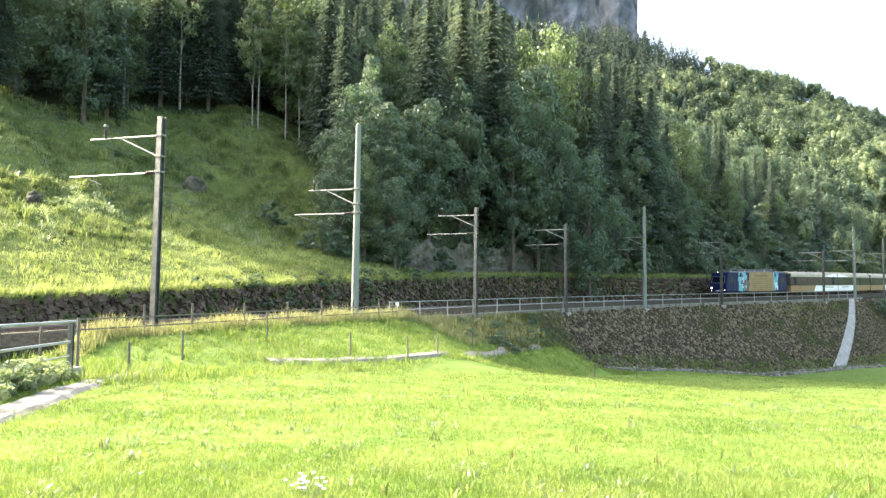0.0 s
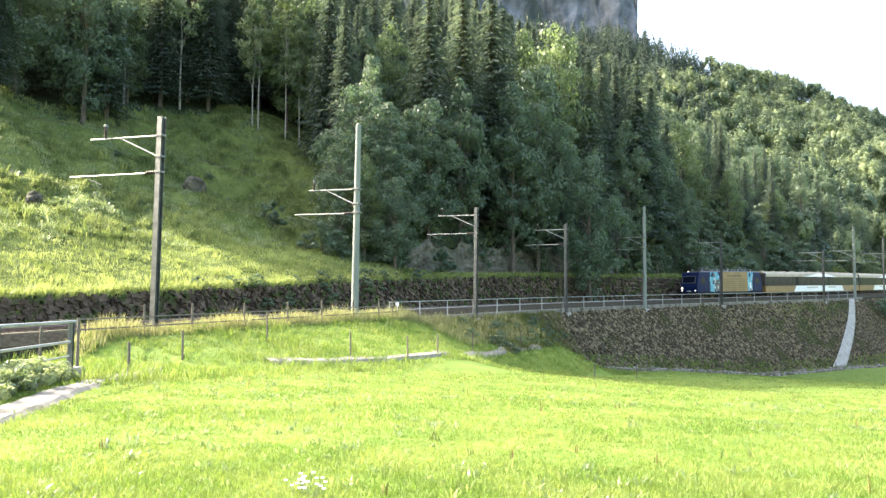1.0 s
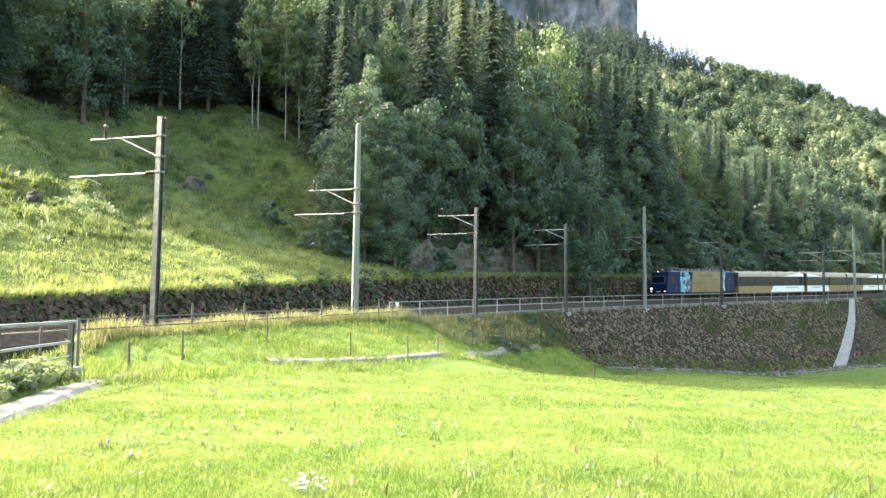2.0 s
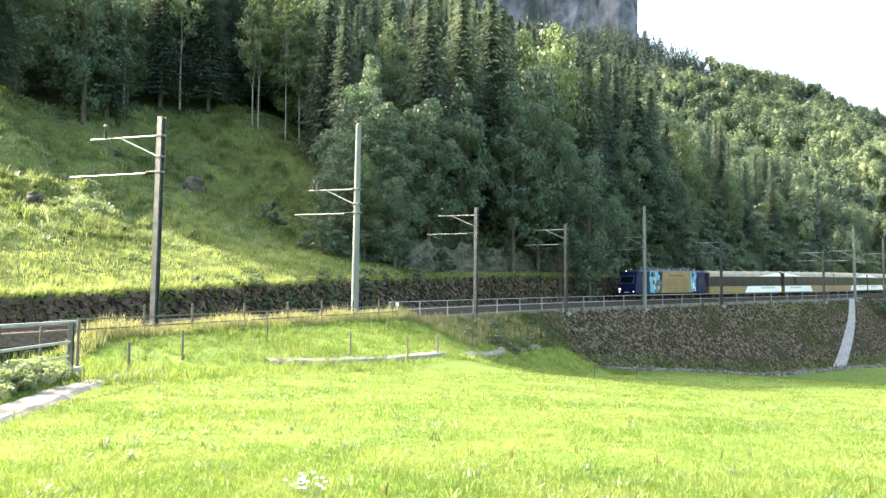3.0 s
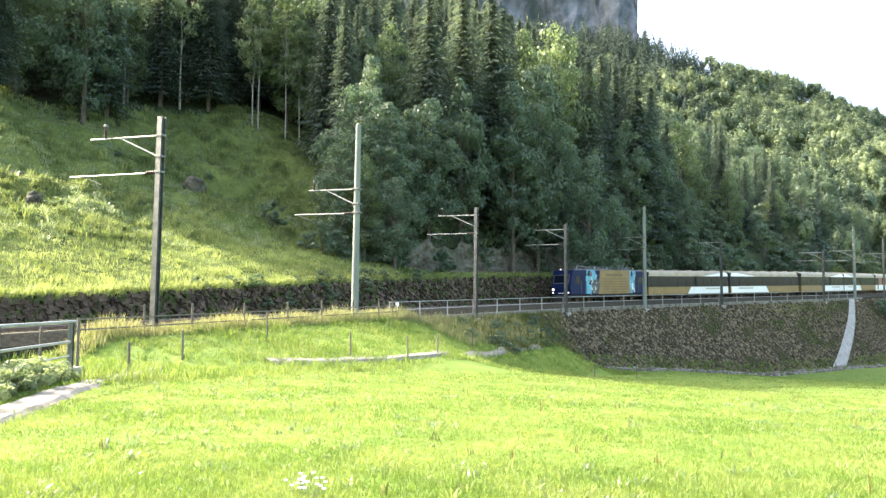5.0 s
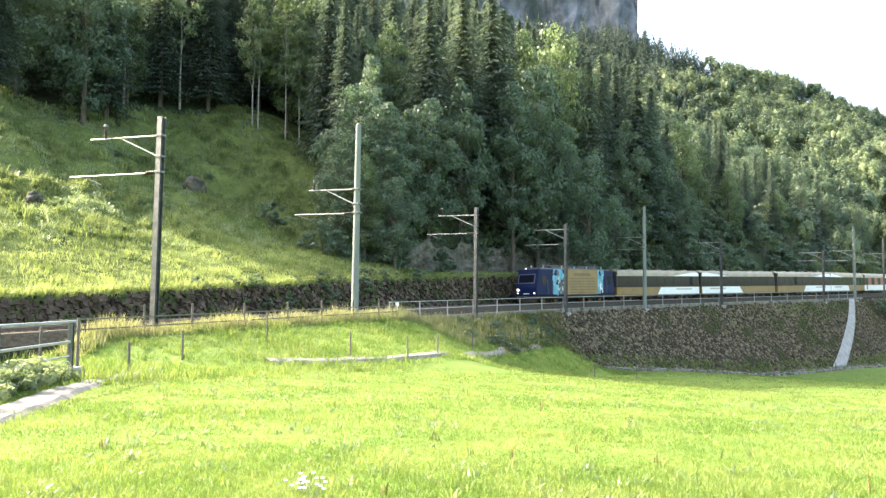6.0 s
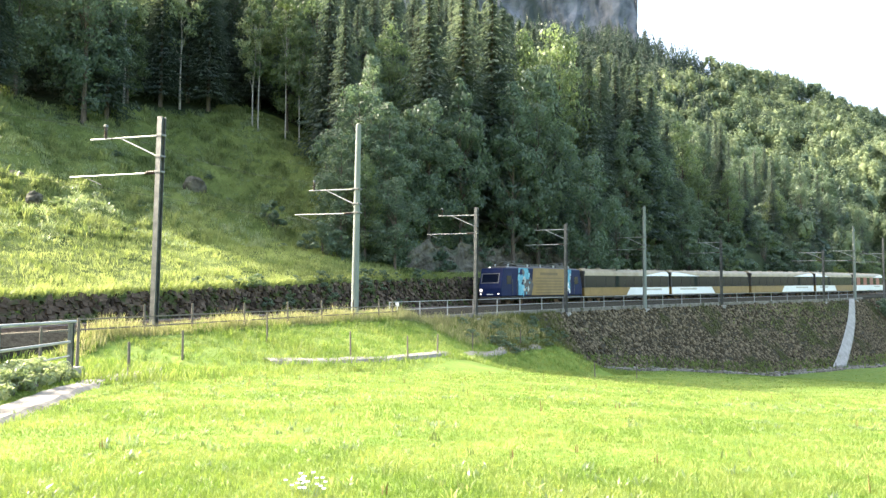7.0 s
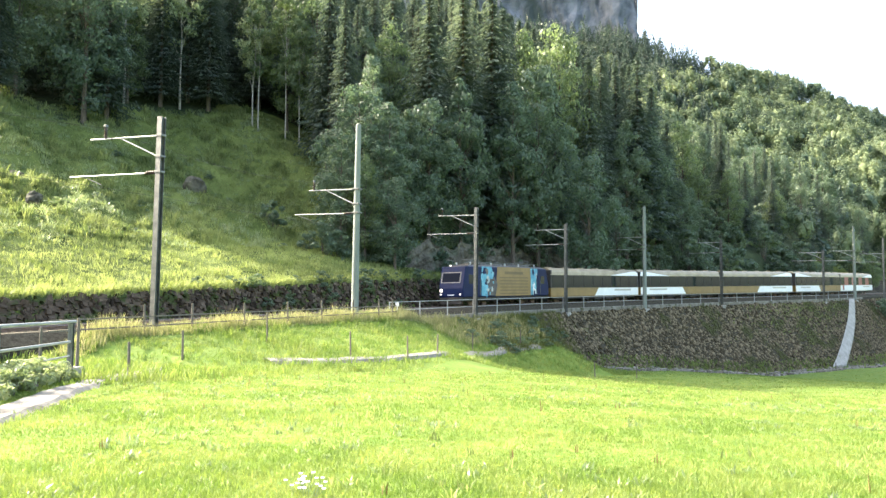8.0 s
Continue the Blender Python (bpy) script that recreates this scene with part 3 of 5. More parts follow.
def spruce(seed, h=20.0, width=3.2, tiers=34, name="spruce_tree", label="tall dark green spruce with drooping branches on the slope"):
    th = empty(name, pose(0, 0, 0), label, "spruce tree", "trees of the wood")
    part("trunk", trunk_bm(h * 0.97, 0.24, seed, bend=0.004), M_BARK, th, "straight brown trunk")
    v, f = spruce_crown(h, width, seed, tiers)
    mesh_of("crown", v, f, M_SPRUCE, th, "dark needled branches")
    return th


def leafy(seed, h, width, material, label, clumps=55, leaves=58, size=0.24, low=0.25, bark=None, r0=0.2, name="broadleaf_tree", narrow=0.5, bend=0.02):
    th = empty(name, pose(0, 0, 0), label, "tree", "trees of the wood")
    (v, f), cc = leaf_crown(h, width, seed, clumps, leaves, size, low, narrow)
    part("trunk", trunk_bm(h * 0.9, r0, seed, limbs=cc[::4], bend=bend), bark or M_BARK, th)
    mesh_of("crown", v, f, material, th, "uneven leafy crown")
    return th


def bush(seed, h, width, material, label, name="bush"):
    th = empty(name, pose(0, 0, 0), label, "bush", "bushes of the slope")
    (v, f), cc = leaf_crown(h, width, seed, 20, 46, 0.15, 0.1, 0.4)
    bm = bmesh.new()
    for c in cc[::3]:
        tube(bm, (c[0] * 0.1, c[1] * 0.1, -0.3), Vector(c), 0.03, 0.008, n=5)
    part("woody_base", bm, M_BARK, th)
    mesh_of("crown", v, f, material, th)
    return th


class Planter:
    """Sets a first plant where it is asked for, and copies of it after that."""

    def __init__(self, kinds):
        self.kinds, self.used = kinds, set()

    def put(self, k, x, y, scale=1.0, turn=0.0, tall=1.0, sink=0.15, label=""):
        m = Matrix.Translation((x, y, gz(x, y) - sink)) @ Matrix.Rotation(turn, 4, 'Z') @ Matrix.Diagonal((scale, scale, scale * tall, 1))
        ob = self.kinds[k]
        if k in self.used:
            ob = copy_thing(ob, m @ Matrix.Diagonal((*(1 / k for k in ob.scale), 1)))
        else:
            self.used.add(k)
            ob.matrix_basis = m
        if label:
            ob["label"] = label
        return ob


spruces = Planter([spruce(31, 20, 3.5, 46), spruce(32, 20, 4.0, 43), spruce(33, 20, 3.0, 48), spruce(34, 20, 3.7, 40)])
leaves = Planter([leafy(41, 14, 3.6, M_LEAF, "green broadleaf tree with a dense crown on the slope", 95, 78, 0.165, 0.08),
                  leafy(42, 14, 3.0, M_LEAF, "slender green broadleaf tree in the wood", 85, 78, 0.16, 0.1, narrow=0.7),
                  leafy(43, 14, 3.9, M_LEAFY, "light green broadleaf tree catching the sun", 95, 78, 0.165, 0.08),
                  leafy(44, 14, 3.2, M_LEAFY, "light green ash tree with loose foliage", 76, 78, 0.165, 0.08, narrow=0.6)])
birches = Planter([leafy(51, 16, 2.8, M_PALE, "birch with a pale bare trunk at the wood's edge", 60, 60, 0.15, 0.36, M_BIRCH, 0.12, "birch_tree", bend=0.035),
                   leafy(52, 16, 2.2, M_LEAFY, "thin birch with a pale trunk at the wood's edge", 44, 50, 0.18, 0.36, M_BIRCH, 0.085, "birch_tree", bend=0.02)])
bushes = Planter([bush(61, 2.2, 1.3, M_LEAF, "dark green bush on the slope"), bush(62, 1.8, 1.4, M_LEAFY, "light green bush on the slope"),
                  bush(63, 3.0, 1.5, M_LEAF, "tall green shrub beside the rock"), bush(64, 1.9, 1.4, M_PALE, "pale green leafy shrub beside the gravel path")])


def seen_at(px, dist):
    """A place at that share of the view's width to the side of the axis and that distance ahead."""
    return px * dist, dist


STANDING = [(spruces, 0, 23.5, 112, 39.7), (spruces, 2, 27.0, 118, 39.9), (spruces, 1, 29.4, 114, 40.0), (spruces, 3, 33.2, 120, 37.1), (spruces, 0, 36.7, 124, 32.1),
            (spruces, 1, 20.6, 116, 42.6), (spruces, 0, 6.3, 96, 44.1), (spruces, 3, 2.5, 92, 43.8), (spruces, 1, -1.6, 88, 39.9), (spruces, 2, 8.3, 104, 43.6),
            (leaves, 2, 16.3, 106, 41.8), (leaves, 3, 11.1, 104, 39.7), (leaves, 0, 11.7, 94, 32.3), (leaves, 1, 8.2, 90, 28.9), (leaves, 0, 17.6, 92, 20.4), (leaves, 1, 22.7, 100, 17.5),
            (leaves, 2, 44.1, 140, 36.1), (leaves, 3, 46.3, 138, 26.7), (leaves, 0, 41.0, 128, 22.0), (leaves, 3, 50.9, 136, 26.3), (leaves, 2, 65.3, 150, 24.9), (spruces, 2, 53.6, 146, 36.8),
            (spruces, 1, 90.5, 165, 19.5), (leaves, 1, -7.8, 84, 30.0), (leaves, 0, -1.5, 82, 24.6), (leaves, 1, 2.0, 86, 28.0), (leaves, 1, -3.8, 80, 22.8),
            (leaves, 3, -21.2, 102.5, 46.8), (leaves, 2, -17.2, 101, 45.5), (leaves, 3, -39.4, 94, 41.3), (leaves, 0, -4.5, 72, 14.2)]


def build_wood():
    rnd = random.Random(77)
    taken = []
    # pale birches along the wood's edge
    pale = []
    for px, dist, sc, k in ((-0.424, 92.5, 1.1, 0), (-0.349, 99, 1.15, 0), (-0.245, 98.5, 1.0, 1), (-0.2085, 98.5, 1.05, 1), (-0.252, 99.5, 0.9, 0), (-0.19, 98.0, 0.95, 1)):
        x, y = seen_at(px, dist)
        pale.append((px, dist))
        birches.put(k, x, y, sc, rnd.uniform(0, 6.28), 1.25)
    def fit(scale, tall, h, room, turn):
        """Scale, turn and stretch, kept below the crown line of the wood."""
        k = min(1.0, room / (scale * tall * h))
        return scale * (k + 1) / 2 if k > 0.6 else scale * max(k, 0.4) * 1.15, turn, tall * 2 * k / (k + 1) if k > 0.6 else tall * 0.87

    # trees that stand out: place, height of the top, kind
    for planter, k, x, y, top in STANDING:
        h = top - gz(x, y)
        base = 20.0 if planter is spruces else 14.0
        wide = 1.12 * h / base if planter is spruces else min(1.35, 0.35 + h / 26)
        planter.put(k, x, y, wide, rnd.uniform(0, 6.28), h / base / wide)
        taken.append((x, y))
    # an assumed spur of the wood, out of view, added to shade the slope
    for x, y, h in ((-51, 84.5, 20), (-53, 89, 19), (-56, 86, 19), (-54, 93, 20)):
        spruces.put(rnd.randrange(4), x, y, h / 20, rnd.uniform(0, 6.28), 1.0)
    for x, y, h in ((-48.5, 70.8, 16), (-49, 74.5, 18), (-49.5, 78.5, 18), (-52, 72.6, 18), (-52.5, 76.5, 19), (-53, 80.5, 19), (-56, 74.4, 19), (-56.5, 78.6, 20)):
        birches.put(rnd.randrange(2), x, y, 1.25, rnd.uniform(0, 6.28), h / 20)
    # wood on the hill behind the line
    tries = 0
    while len(taken) < 310 and tries < 14000:
        tries += 1
        s = rnd.uniform(-60, 66)
        d = rnd.uniform(5, 76)
        p = on_line(s, -4.2 - d)
        if not bool(wooded(p.x, p.y, s, d)) or (s < -2 and d > 64):
            continue
        if p.x / max(p.y, 1) < -0.66 or p.y < 20:
            continue
        if p.x / p.y > 0.335 - 0.0006 * max(0, p.y - 110):
            continue
        if any((p.x - a) ** 2 + (p.y - b) ** 2 < 3.3 ** 2 for a, b in taken):
            continue
        if any(abs(p.x / p.y - a) < 0.02 and p.y < b + 2.5 for a, b in pale) and s < 18:
            continue
        lid = float(np.interp(p.x / p.y, (0.0, 0.056, 0.085, 0.159, 0.203, 0.255, 0.284, 0.306, 0.332, 0.352), (0.5, 0.412, 0.396, 0.365, 0.326, 0.326, 0.28, 0.22, 0.152, 0.07)))
        room = 1.6 + lid * p.y - gz(p.x, p.y)
        if p.x / p.y > 0.05 and room < 7:
            continue
        taken.append((p.x, p.y))
        front = d if s > -12 else d - 40
        turn = rnd.uniform(0, 6.28)
        if s > -12 and front < 15 and rnd.random() < (1.0 if s < 10 else 0.5):
            leaves.put(rnd.randrange(4) if rnd.random() < 0.25 else rnd.randrange(2), p.x, p.y, *fit(rnd.uniform(0.65, 1.25), rnd.uniform(0.95, 1.35), 14, room, turn))
        elif rnd.random() < (0.62 if s < 8 else 0.85):
            spruces.put(rnd.randrange(4), p.x, p.y, *fit(rnd.uniform(1.05, 1.45), rnd.uniform(0.95, 1.2), 20, room, turn))
        else:
            leaves.put(rnd.choice((0, 1, 1, 0, 2)), p.x, p.y, *fit(rnd.uniform(1.1, 1.5), rnd.uniform(1.0, 1.3), 14, room, turn))
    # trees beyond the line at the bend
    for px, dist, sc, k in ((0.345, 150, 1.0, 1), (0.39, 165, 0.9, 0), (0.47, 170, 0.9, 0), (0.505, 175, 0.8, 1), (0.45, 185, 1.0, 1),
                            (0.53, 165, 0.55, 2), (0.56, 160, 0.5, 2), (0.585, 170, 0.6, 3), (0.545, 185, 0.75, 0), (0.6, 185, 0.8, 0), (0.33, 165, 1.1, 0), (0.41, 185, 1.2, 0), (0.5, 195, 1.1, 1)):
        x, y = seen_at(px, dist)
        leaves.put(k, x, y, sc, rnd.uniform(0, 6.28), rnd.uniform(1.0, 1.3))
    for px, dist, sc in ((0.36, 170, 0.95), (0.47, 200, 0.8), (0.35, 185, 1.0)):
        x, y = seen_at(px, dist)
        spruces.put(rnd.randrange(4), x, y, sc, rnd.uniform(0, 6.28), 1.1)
    # dark spruces added where the wood beyond the bend lies in shade
    for k in range(22):
        p = on_line(rnd.uniform(84, 150), rnd.uniform(-34, -13))
        spruces.put(rnd.randrange(4), p.x, p.y, rnd.uniform(0.5, 0.85), rnd.uniform(0, 6.28), 1.1)
    leaves.put(3, -7.4, 72.5, 0.58, 0.6, 1.25, label="small tree with pale glinting leaves at the slope's edge")
    leaves.put(2, -9.6, 75.5, 0.42, 2.6, 1.2, label="small tree with pale glinting leaves at the slope's edge")
    # bushes: foot of the wood, terrace, slope
    for k in range(110):
        s = rnd.uniform(-6, 70)
        d = rnd.uniform(5.5, 15.0) if rnd.random() < 0.7 else rnd.uniform(3.0, 6.0)
        p = on_line(s, -4.2 - d)
        bushes.put(rnd.choice((0, 0, 2, 1)), p.x, p.y, rnd.uniform(0.7, 1.4), rnd.uniform(0, 6.28))
    for k in range(70):
        s = rnd.uniform(48, 112)
        d = rnd.uniform(3.5, 26) if s < 88 else rnd.uniform(1.5, 20)
        p = on_line(s, -4.2 - d)
        bushes.put(rnd.choice((0, 2, 1, 2)), p.x, p.y, rnd.uniform(1.2, 2.4), rnd.uniform(0, 6.28))
    for k in range(26):
        s = rnd.uniform(98, 135)
        p = on_line(s, rnd.uniform(4.6, 16))
        bushes.put(rnd.choice((1, 1, 2, 0)), p.x, p.y, rnd.uniform(1.0, 2.2), rnd.uniform(0, 6.28))
    # low growth beside the gravel path and the little bridge
    for x, y, sc in ((-8.4, 14.2, 0.34), (-9.0, 15.2, 0.42), (-8.9, 16.0, 0.40), (-9.4, 16.4, 0.46), (-9.3, 17.4, 0.46), (-9.7, 18.3, 0.42), (-9.6, 19.3, 0.36), (-10.0, 20.0, 0.34), (-9.9, 14.6, 0.42), (-8.1, 12.9, 0.35)):
        bushes.put(3, x, y, sc, rnd.uniform(0, 6.28), 0.9, 0.05)
    for k in range(34):
        p = on_line(rnd.uniform(-8, 12), rnd.uniform(4.2, 9.0))
        bushes.put(rnd.choice((0, 0, 1)), p.x, p.y, rnd.uniform(0.28, 0.6), rnd.uniform(0, 6.28), 0.75)
    for k in range(46):
        p = on_line(rnd.uniform(-25, 4), rnd.uniform(-4.9, -3.5))
        bushes.put(rnd.choice((0, 0, 1)), p.x, p.y, rnd.uniform(0.25, 0.6), rnd.uniform(0, 6.28), 0.8)
    for k in range(60):
        s = rnd.uniform(-50, 4)
        d = rnd.uniform(9, 38)
        p = on_line(s, -4.2 - d)
        bushes.put(rnd.choice((0, 1, 1)), p.x, p.y, rnd.uniform(0.25, 0.6), rnd.uniform(0, 6.28), 0.6)


build_wood()


def build_far_wood():
    """The distant wood on the mountainside: crowns of leaf clumps, joined."""
    r = np.random.RandomState(5)
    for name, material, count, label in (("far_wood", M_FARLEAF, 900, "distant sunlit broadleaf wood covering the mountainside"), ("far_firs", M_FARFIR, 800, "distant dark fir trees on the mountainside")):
        x = r.uniform(-30, 420, count * 12)
        y = r.uniform(150, 520, count * 12)
        s, o = to_line(x, y)
        ok = (x / y > -0.05) & (x / y < 0.66) & (r.uniform(size=len(x)) < (y / 520) ** 0.7) & ((y > 205) | ((x / y > 0.34) & (o < np.where(x / y > 0.44, -7.5, -13))))
        if name == "far_wood":
            ok &= r.uniform(size=len(x)) < 1.15 - 0.5 * smooth(400, 500, y) - 0.9 * smooth(335, 375, y) * (1 - smooth(0.33, 0.39, x / y))
        if name == "far_firs":
            ok &= r.uniform(size=len(x)) < 0.13 + 0.87 * smooth(325, 370, y) * (1 - smooth(0.33, 0.40, x / y)) + 0.45 * smooth(430, 480, y)
        x, y = x[ok][:count], y[ok][:count]
        z = ground_z(x, y)
        C, U, V, cores = [], [], [], []
        for i in range(len(x)):
            near = y[i] < 260
            if name == "far_wood":
                h, w = (r.uniform(8, 15), r.uniform(3.2, 5.4)) if near else (r.uniform(11, 20), r.uniform(4.5, 7.6))
                n = 800 if near else 430
                lobes = rand_dirs(r, 9)
                lobes[:, 2] = np.abs(lobes[:, 2]) * 0.9 - 0.15
                k = r.randint(0, 9, n)
                cores.append((np.array([x[i], y[i], z[i] + h * 0.42]) + lobes * 0.62 * np.array([w, w, h * 0.58]), 0.25 * np.array([w, w, h * 0.58])))
                d = rand_dirs(r, n)
                c = np.array([x[i], y[i], z[i] + h * 0.42]) + (lobes[k] * 0.62 + d * 0.42 * r.uniform(0.6, 1.12, (n, 1))) * np.array([w, w, h * 0.58])
                sz = r.uniform(0.35, 0.7, (n, 1)) * (0.48 if near else 0.86)
                axis = d + rand_dirs(r, n) * 0.3
                u = np.cross(axis, rand_dirs(r, n))
                v = np.cross(u / np.maximum(np.linalg.norm(u, axis=1, keepdims=True), 1e-6), axis)
            else:
                h, w, n = r.uniform(9, 17), r.uniform(2.8, 4.4), 190
                f = r.uniform(0, 1, n) ** 1.05
                a = r.uniform(0, 6.28, n)
                rad = w * (1 - f) ** 0.95 * r.uniform(0.6, 1.15, n) + 0.14
                c = np.stack([x[i] + np.cos(a) * rad, y[i] + np.sin(a) * rad, z[i] + h * (0.05 + 0.95 * f)], axis=1)
                sz = r.uniform(0.5, 1.0, (n, 1)) * (1.05 - 0.65 * f[:, None])
                u = np.stack([np.cos(a), np.sin(a), -0.7 + 0 * a], axis=1) + rand_dirs(r, n) * 0.4
                v = np.cross(u, rand_dirs(r, n))
            v /= np.maximum(np.linalg.norm(v, axis=1, keepdims=True), 1e-6)
            C.append(c), U.append(u / np.maximum(np.linalg.norm(u, axis=1, keepdims=True), 1e-6) * sz), V.append(v * sz * 0.75)
        v, f = quads_mesh(np.concatenate(C), np.concatenate(U), np.concatenate(V))
        if cores:
            # each crown's lobes have a leafy mass inside
            ico = bmesh.new()
            bmesh.ops.create_icosphere(ico, subdivisions=1, radius=1.0)
            iv = np.array([tuple(q.co) for q in ico.verts])
            fi = np.array([[q.index for q in fc.verts] for fc in ico.faces])
            ico.free()
            cv = np.concatenate([(c[:, None, :] + iv[None] * e * r.uniform(0.55, 1.1, (len(c), len(iv), 1))).reshape(-1, 3) for c, e in cores])
            cf = (np.arange(len(cv) // len(iv))[:, None, None] * len(iv) + fi[None]).reshape(-1, 3) + len(v)
            v, f = np.concatenate([v, cv]), np.concatenate([f, cf])
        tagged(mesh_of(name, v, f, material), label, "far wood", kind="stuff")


build_far_wood()


def build_cliff():
    """A grey limestone cliff high over the wood."""
    nx, nz = 90, 60
    verts, faces = [], []
    for j in range(nz + 1):
        for i in range(nx + 1):
            x = -60 + 227 * i / nx
            z = 215 + 150 * j / nz
            y = 640 + 9 * noise.fractal(Vector((x * 0.03, z * 0.012, 1)), 1.0, 2.0, 5) * 1.6 + 5 * noise.noise(Vector((x * 0.09, z * 0.03, 4)))
            x2 = x + 5 * noise.noise(Vector((x * 0.05, z * 0.06, 9)))
            verts.append((x2, y, z))
    for j in range(nz):
        for i in range(nx):
            a = j * (nx + 1) + i
            faces.append((a, a + 1, a + nx + 2, a + nx + 1))
    b = len(verts)
    verts += [(-60, 760, 215), (160, 760, 215), (-60, 760, 365), (160, 760, 365)]
    faces += [(nx, b + 1, b + 3, (nx + 1) * nz + nx), (0, (nx + 1) * nz, b + 2, b), ((nx + 1) * nz, (nx + 1) * nz + nx, b + 3, b + 2)]
    tagged(mesh_of("cliff", verts, faces, M_CLIFF), "pale grey limestone cliff high above the wood", "cliff", kind="structure")


build_cliff()


def build_outcrop():
    """The pale rock face behind the terrace."""
    nx, nz = 260, 30
    verts, faces = [], []
    for j in range(nz + 1):
        f = j / nz
        for i in range(nx + 1):
            s = -3 + 50 * i / nx
            env = float(smooth(1, 8, np.array([s]))[0] * (1 - smooth(36, 47, np.array([s]))[0]))
            hgt = 0.5 + 3.6 * env * (0.95 + 0.1 * math.sin(s * 0.9) + 0.06 * math.sin(s * 2.3))
            p = on_line(s, -8.0 - 1.0 * f + (0.34 * noise.fractal(Vector((s * 0.8, f * 4.0, 2)), 0.9, 2.1, 5) + 0.16 * abs(math.sin(f * 11 + s * 0.2)) + 0.1 * abs(math.sin(s * 1.7))) * env)
            p.z = rail_z(s) + bank_h(np.array([s]))[0] - 0.3 + hgt * f
            verts.append(p)
    for j in range(nz):
        for i in range(nx):
            a = j * (nx + 1) + i
            faces.append((a, a + 1, a + nx + 2, a + nx + 1))
    tagged(mesh_of("rock_face", verts, faces, M_LIME), "pale grey limestone rock face behind the grassy terrace", "rock face", kind="structure")


build_outcrop()


# ---- train ----
M_BLUE = mat("blue_paint", (0.003, 0.009, 0.042), (0.005, 0.015, 0.062), 1.5, 0.5, bump=0.05, fine=20)
M_BLUE.node_tree.nodes["Principled BSDF"].inputs["Specular IOR Level"].default_value = 0.15
M_CYAN = mat("cyan_print", (0.01, 0.16, 0.28), (0.12, 0.40, 0.50), 1.3, 0.4, bump=0.0, fine=6)
M_GOLD = mat("gold_paint", (0.17, 0.105, 0.030), (0.25, 0.155, 0.048), 0.8, 0.4, bump=0.0, fine=10)
M_SKYPRINT = mat("sky_blue_print", (0.05, 0.30, 0.42), (0.25, 0.52, 0.60), 2.5, 0.45, bump=0.0, fine=8)
M_PALEPRINT = mat("pale_print", (0.28, 0.34, 0.34), (0.50, 0.52, 0.48), 2.5, 0.45, bump=0.0, fine=8)
M_GOLDLINE = mat("dark_gold_line", (0.09, 0.055, 0.015), (0.13, 0.08, 0.025), 0.8, 0.4, bump=0.0)
M_WHITE = mat("white_paint", (0.70, 0.71, 0.70), (0.80, 0.80, 0.78), 0.8, 0.4, bump=0.0, fine=10)
M_ROOF = mat("coach_roof", (0.26, 0.21, 0.13), (0.40, 0.33, 0.215), 0.9, 0.5, bump=0.1, fine=12)
M_GREYROOF = mat("grey_roof", (0.06, 0.06, 0.06), (0.13, 0.125, 0.12), 1.5, 0.6, bump=0.2, fine=12)
M_UNDER = mat("underframe", (0.018, 0.017, 0.016), (0.05, 0.045, 0.04), 2.0, 0.8, bump=0.3, fine=12)
M_BROWN = mat("dark_brown_print", (0.02, 0.02, 0.025), (0.12, 0.10, 0.09), 1.2, 0.5, bump=0.0, fine=5)
M_BAR = mat("grey_lettering", (0.35, 0.33, 0.28), (0.45, 0.42, 0.36), 2.0, 0.5, bump=0.0)
M_RED = mat("red_brown_paint", (0.20, 0.05, 0.035), (0.28, 0.08, 0.05), 1.0, 0.4, bump=0.0)


def glass(name, tint=(0.020, 0.027, 0.024), gloss=0.4):
    m = bpy.data.materials.new(name)
    m.use_nodes = True
    b = m.node_tree.nodes["Principled BSDF"]
    b.inputs["Base Color"].default_value = (*tint, 1)
    b.inputs["Roughness"].default_value = 0.08
    b.inputs["Specular IOR Level"].default_value = gloss
    return m


def lit(name, colour, power):
    m = bpy.data.materials.new(name)
    m.use_nodes = True
    b = m.node_tree.nodes["Principled BSDF"]
    b.inputs["Base Color"].default_value = (0.8, 0.8, 0.75, 1)
    b.inputs["Emission Color"].default_value = (*colour, 1)
    b.inputs["Emission Strength"].default_value = power
    return m


M_GLASS = glass("dark_tinted_glass")
# Gloss cut so that the bright sky does not show in the windscreen.
M_SCREEN = glass("low_gloss_windscreen_glass", (0.006, 0.009, 0.018), 0.02)
M_LIGHT = lit("lit_headlight", (1.0, 0.95, 0.8), 0.35)


def shell(profile, y0, y1, cap=True):
    """A body drawn along y from a cross profile of (x, z)."""
    bm = bmesh.new()
    rings = []
    for y in (y0, y1):
        rings.append([bm.verts.new((x, y, z)) for x, z in profile])
    n = len(profile)
    for j in range(n):
        bm.faces.new((rings[0][j], rings[0][(j + 1) % n], rings[1][(j + 1) % n], rings[1][j]))
    if cap:
        bm.faces.new(rings[0][::-1])
        bm.faces.new(rings[1])
    bmesh.ops.recalc_face_normals(bm, faces=bm.faces)
    return bm


def roof_profile(w, z0, z1, inner=0.0):
    pts = [(-w, z0)]
    for i in range(11):
        a = math.pi - math.pi * i / 10
        c, s = math.cos(a), math.sin(a)
        pts.append((w * math.copysign(abs(c) ** 0.7, c), z0 + 0.03 + (z1 - z0 - 0.03) * max(s, 0) ** 0.75))
    pts.append((w, z0))
    return pts


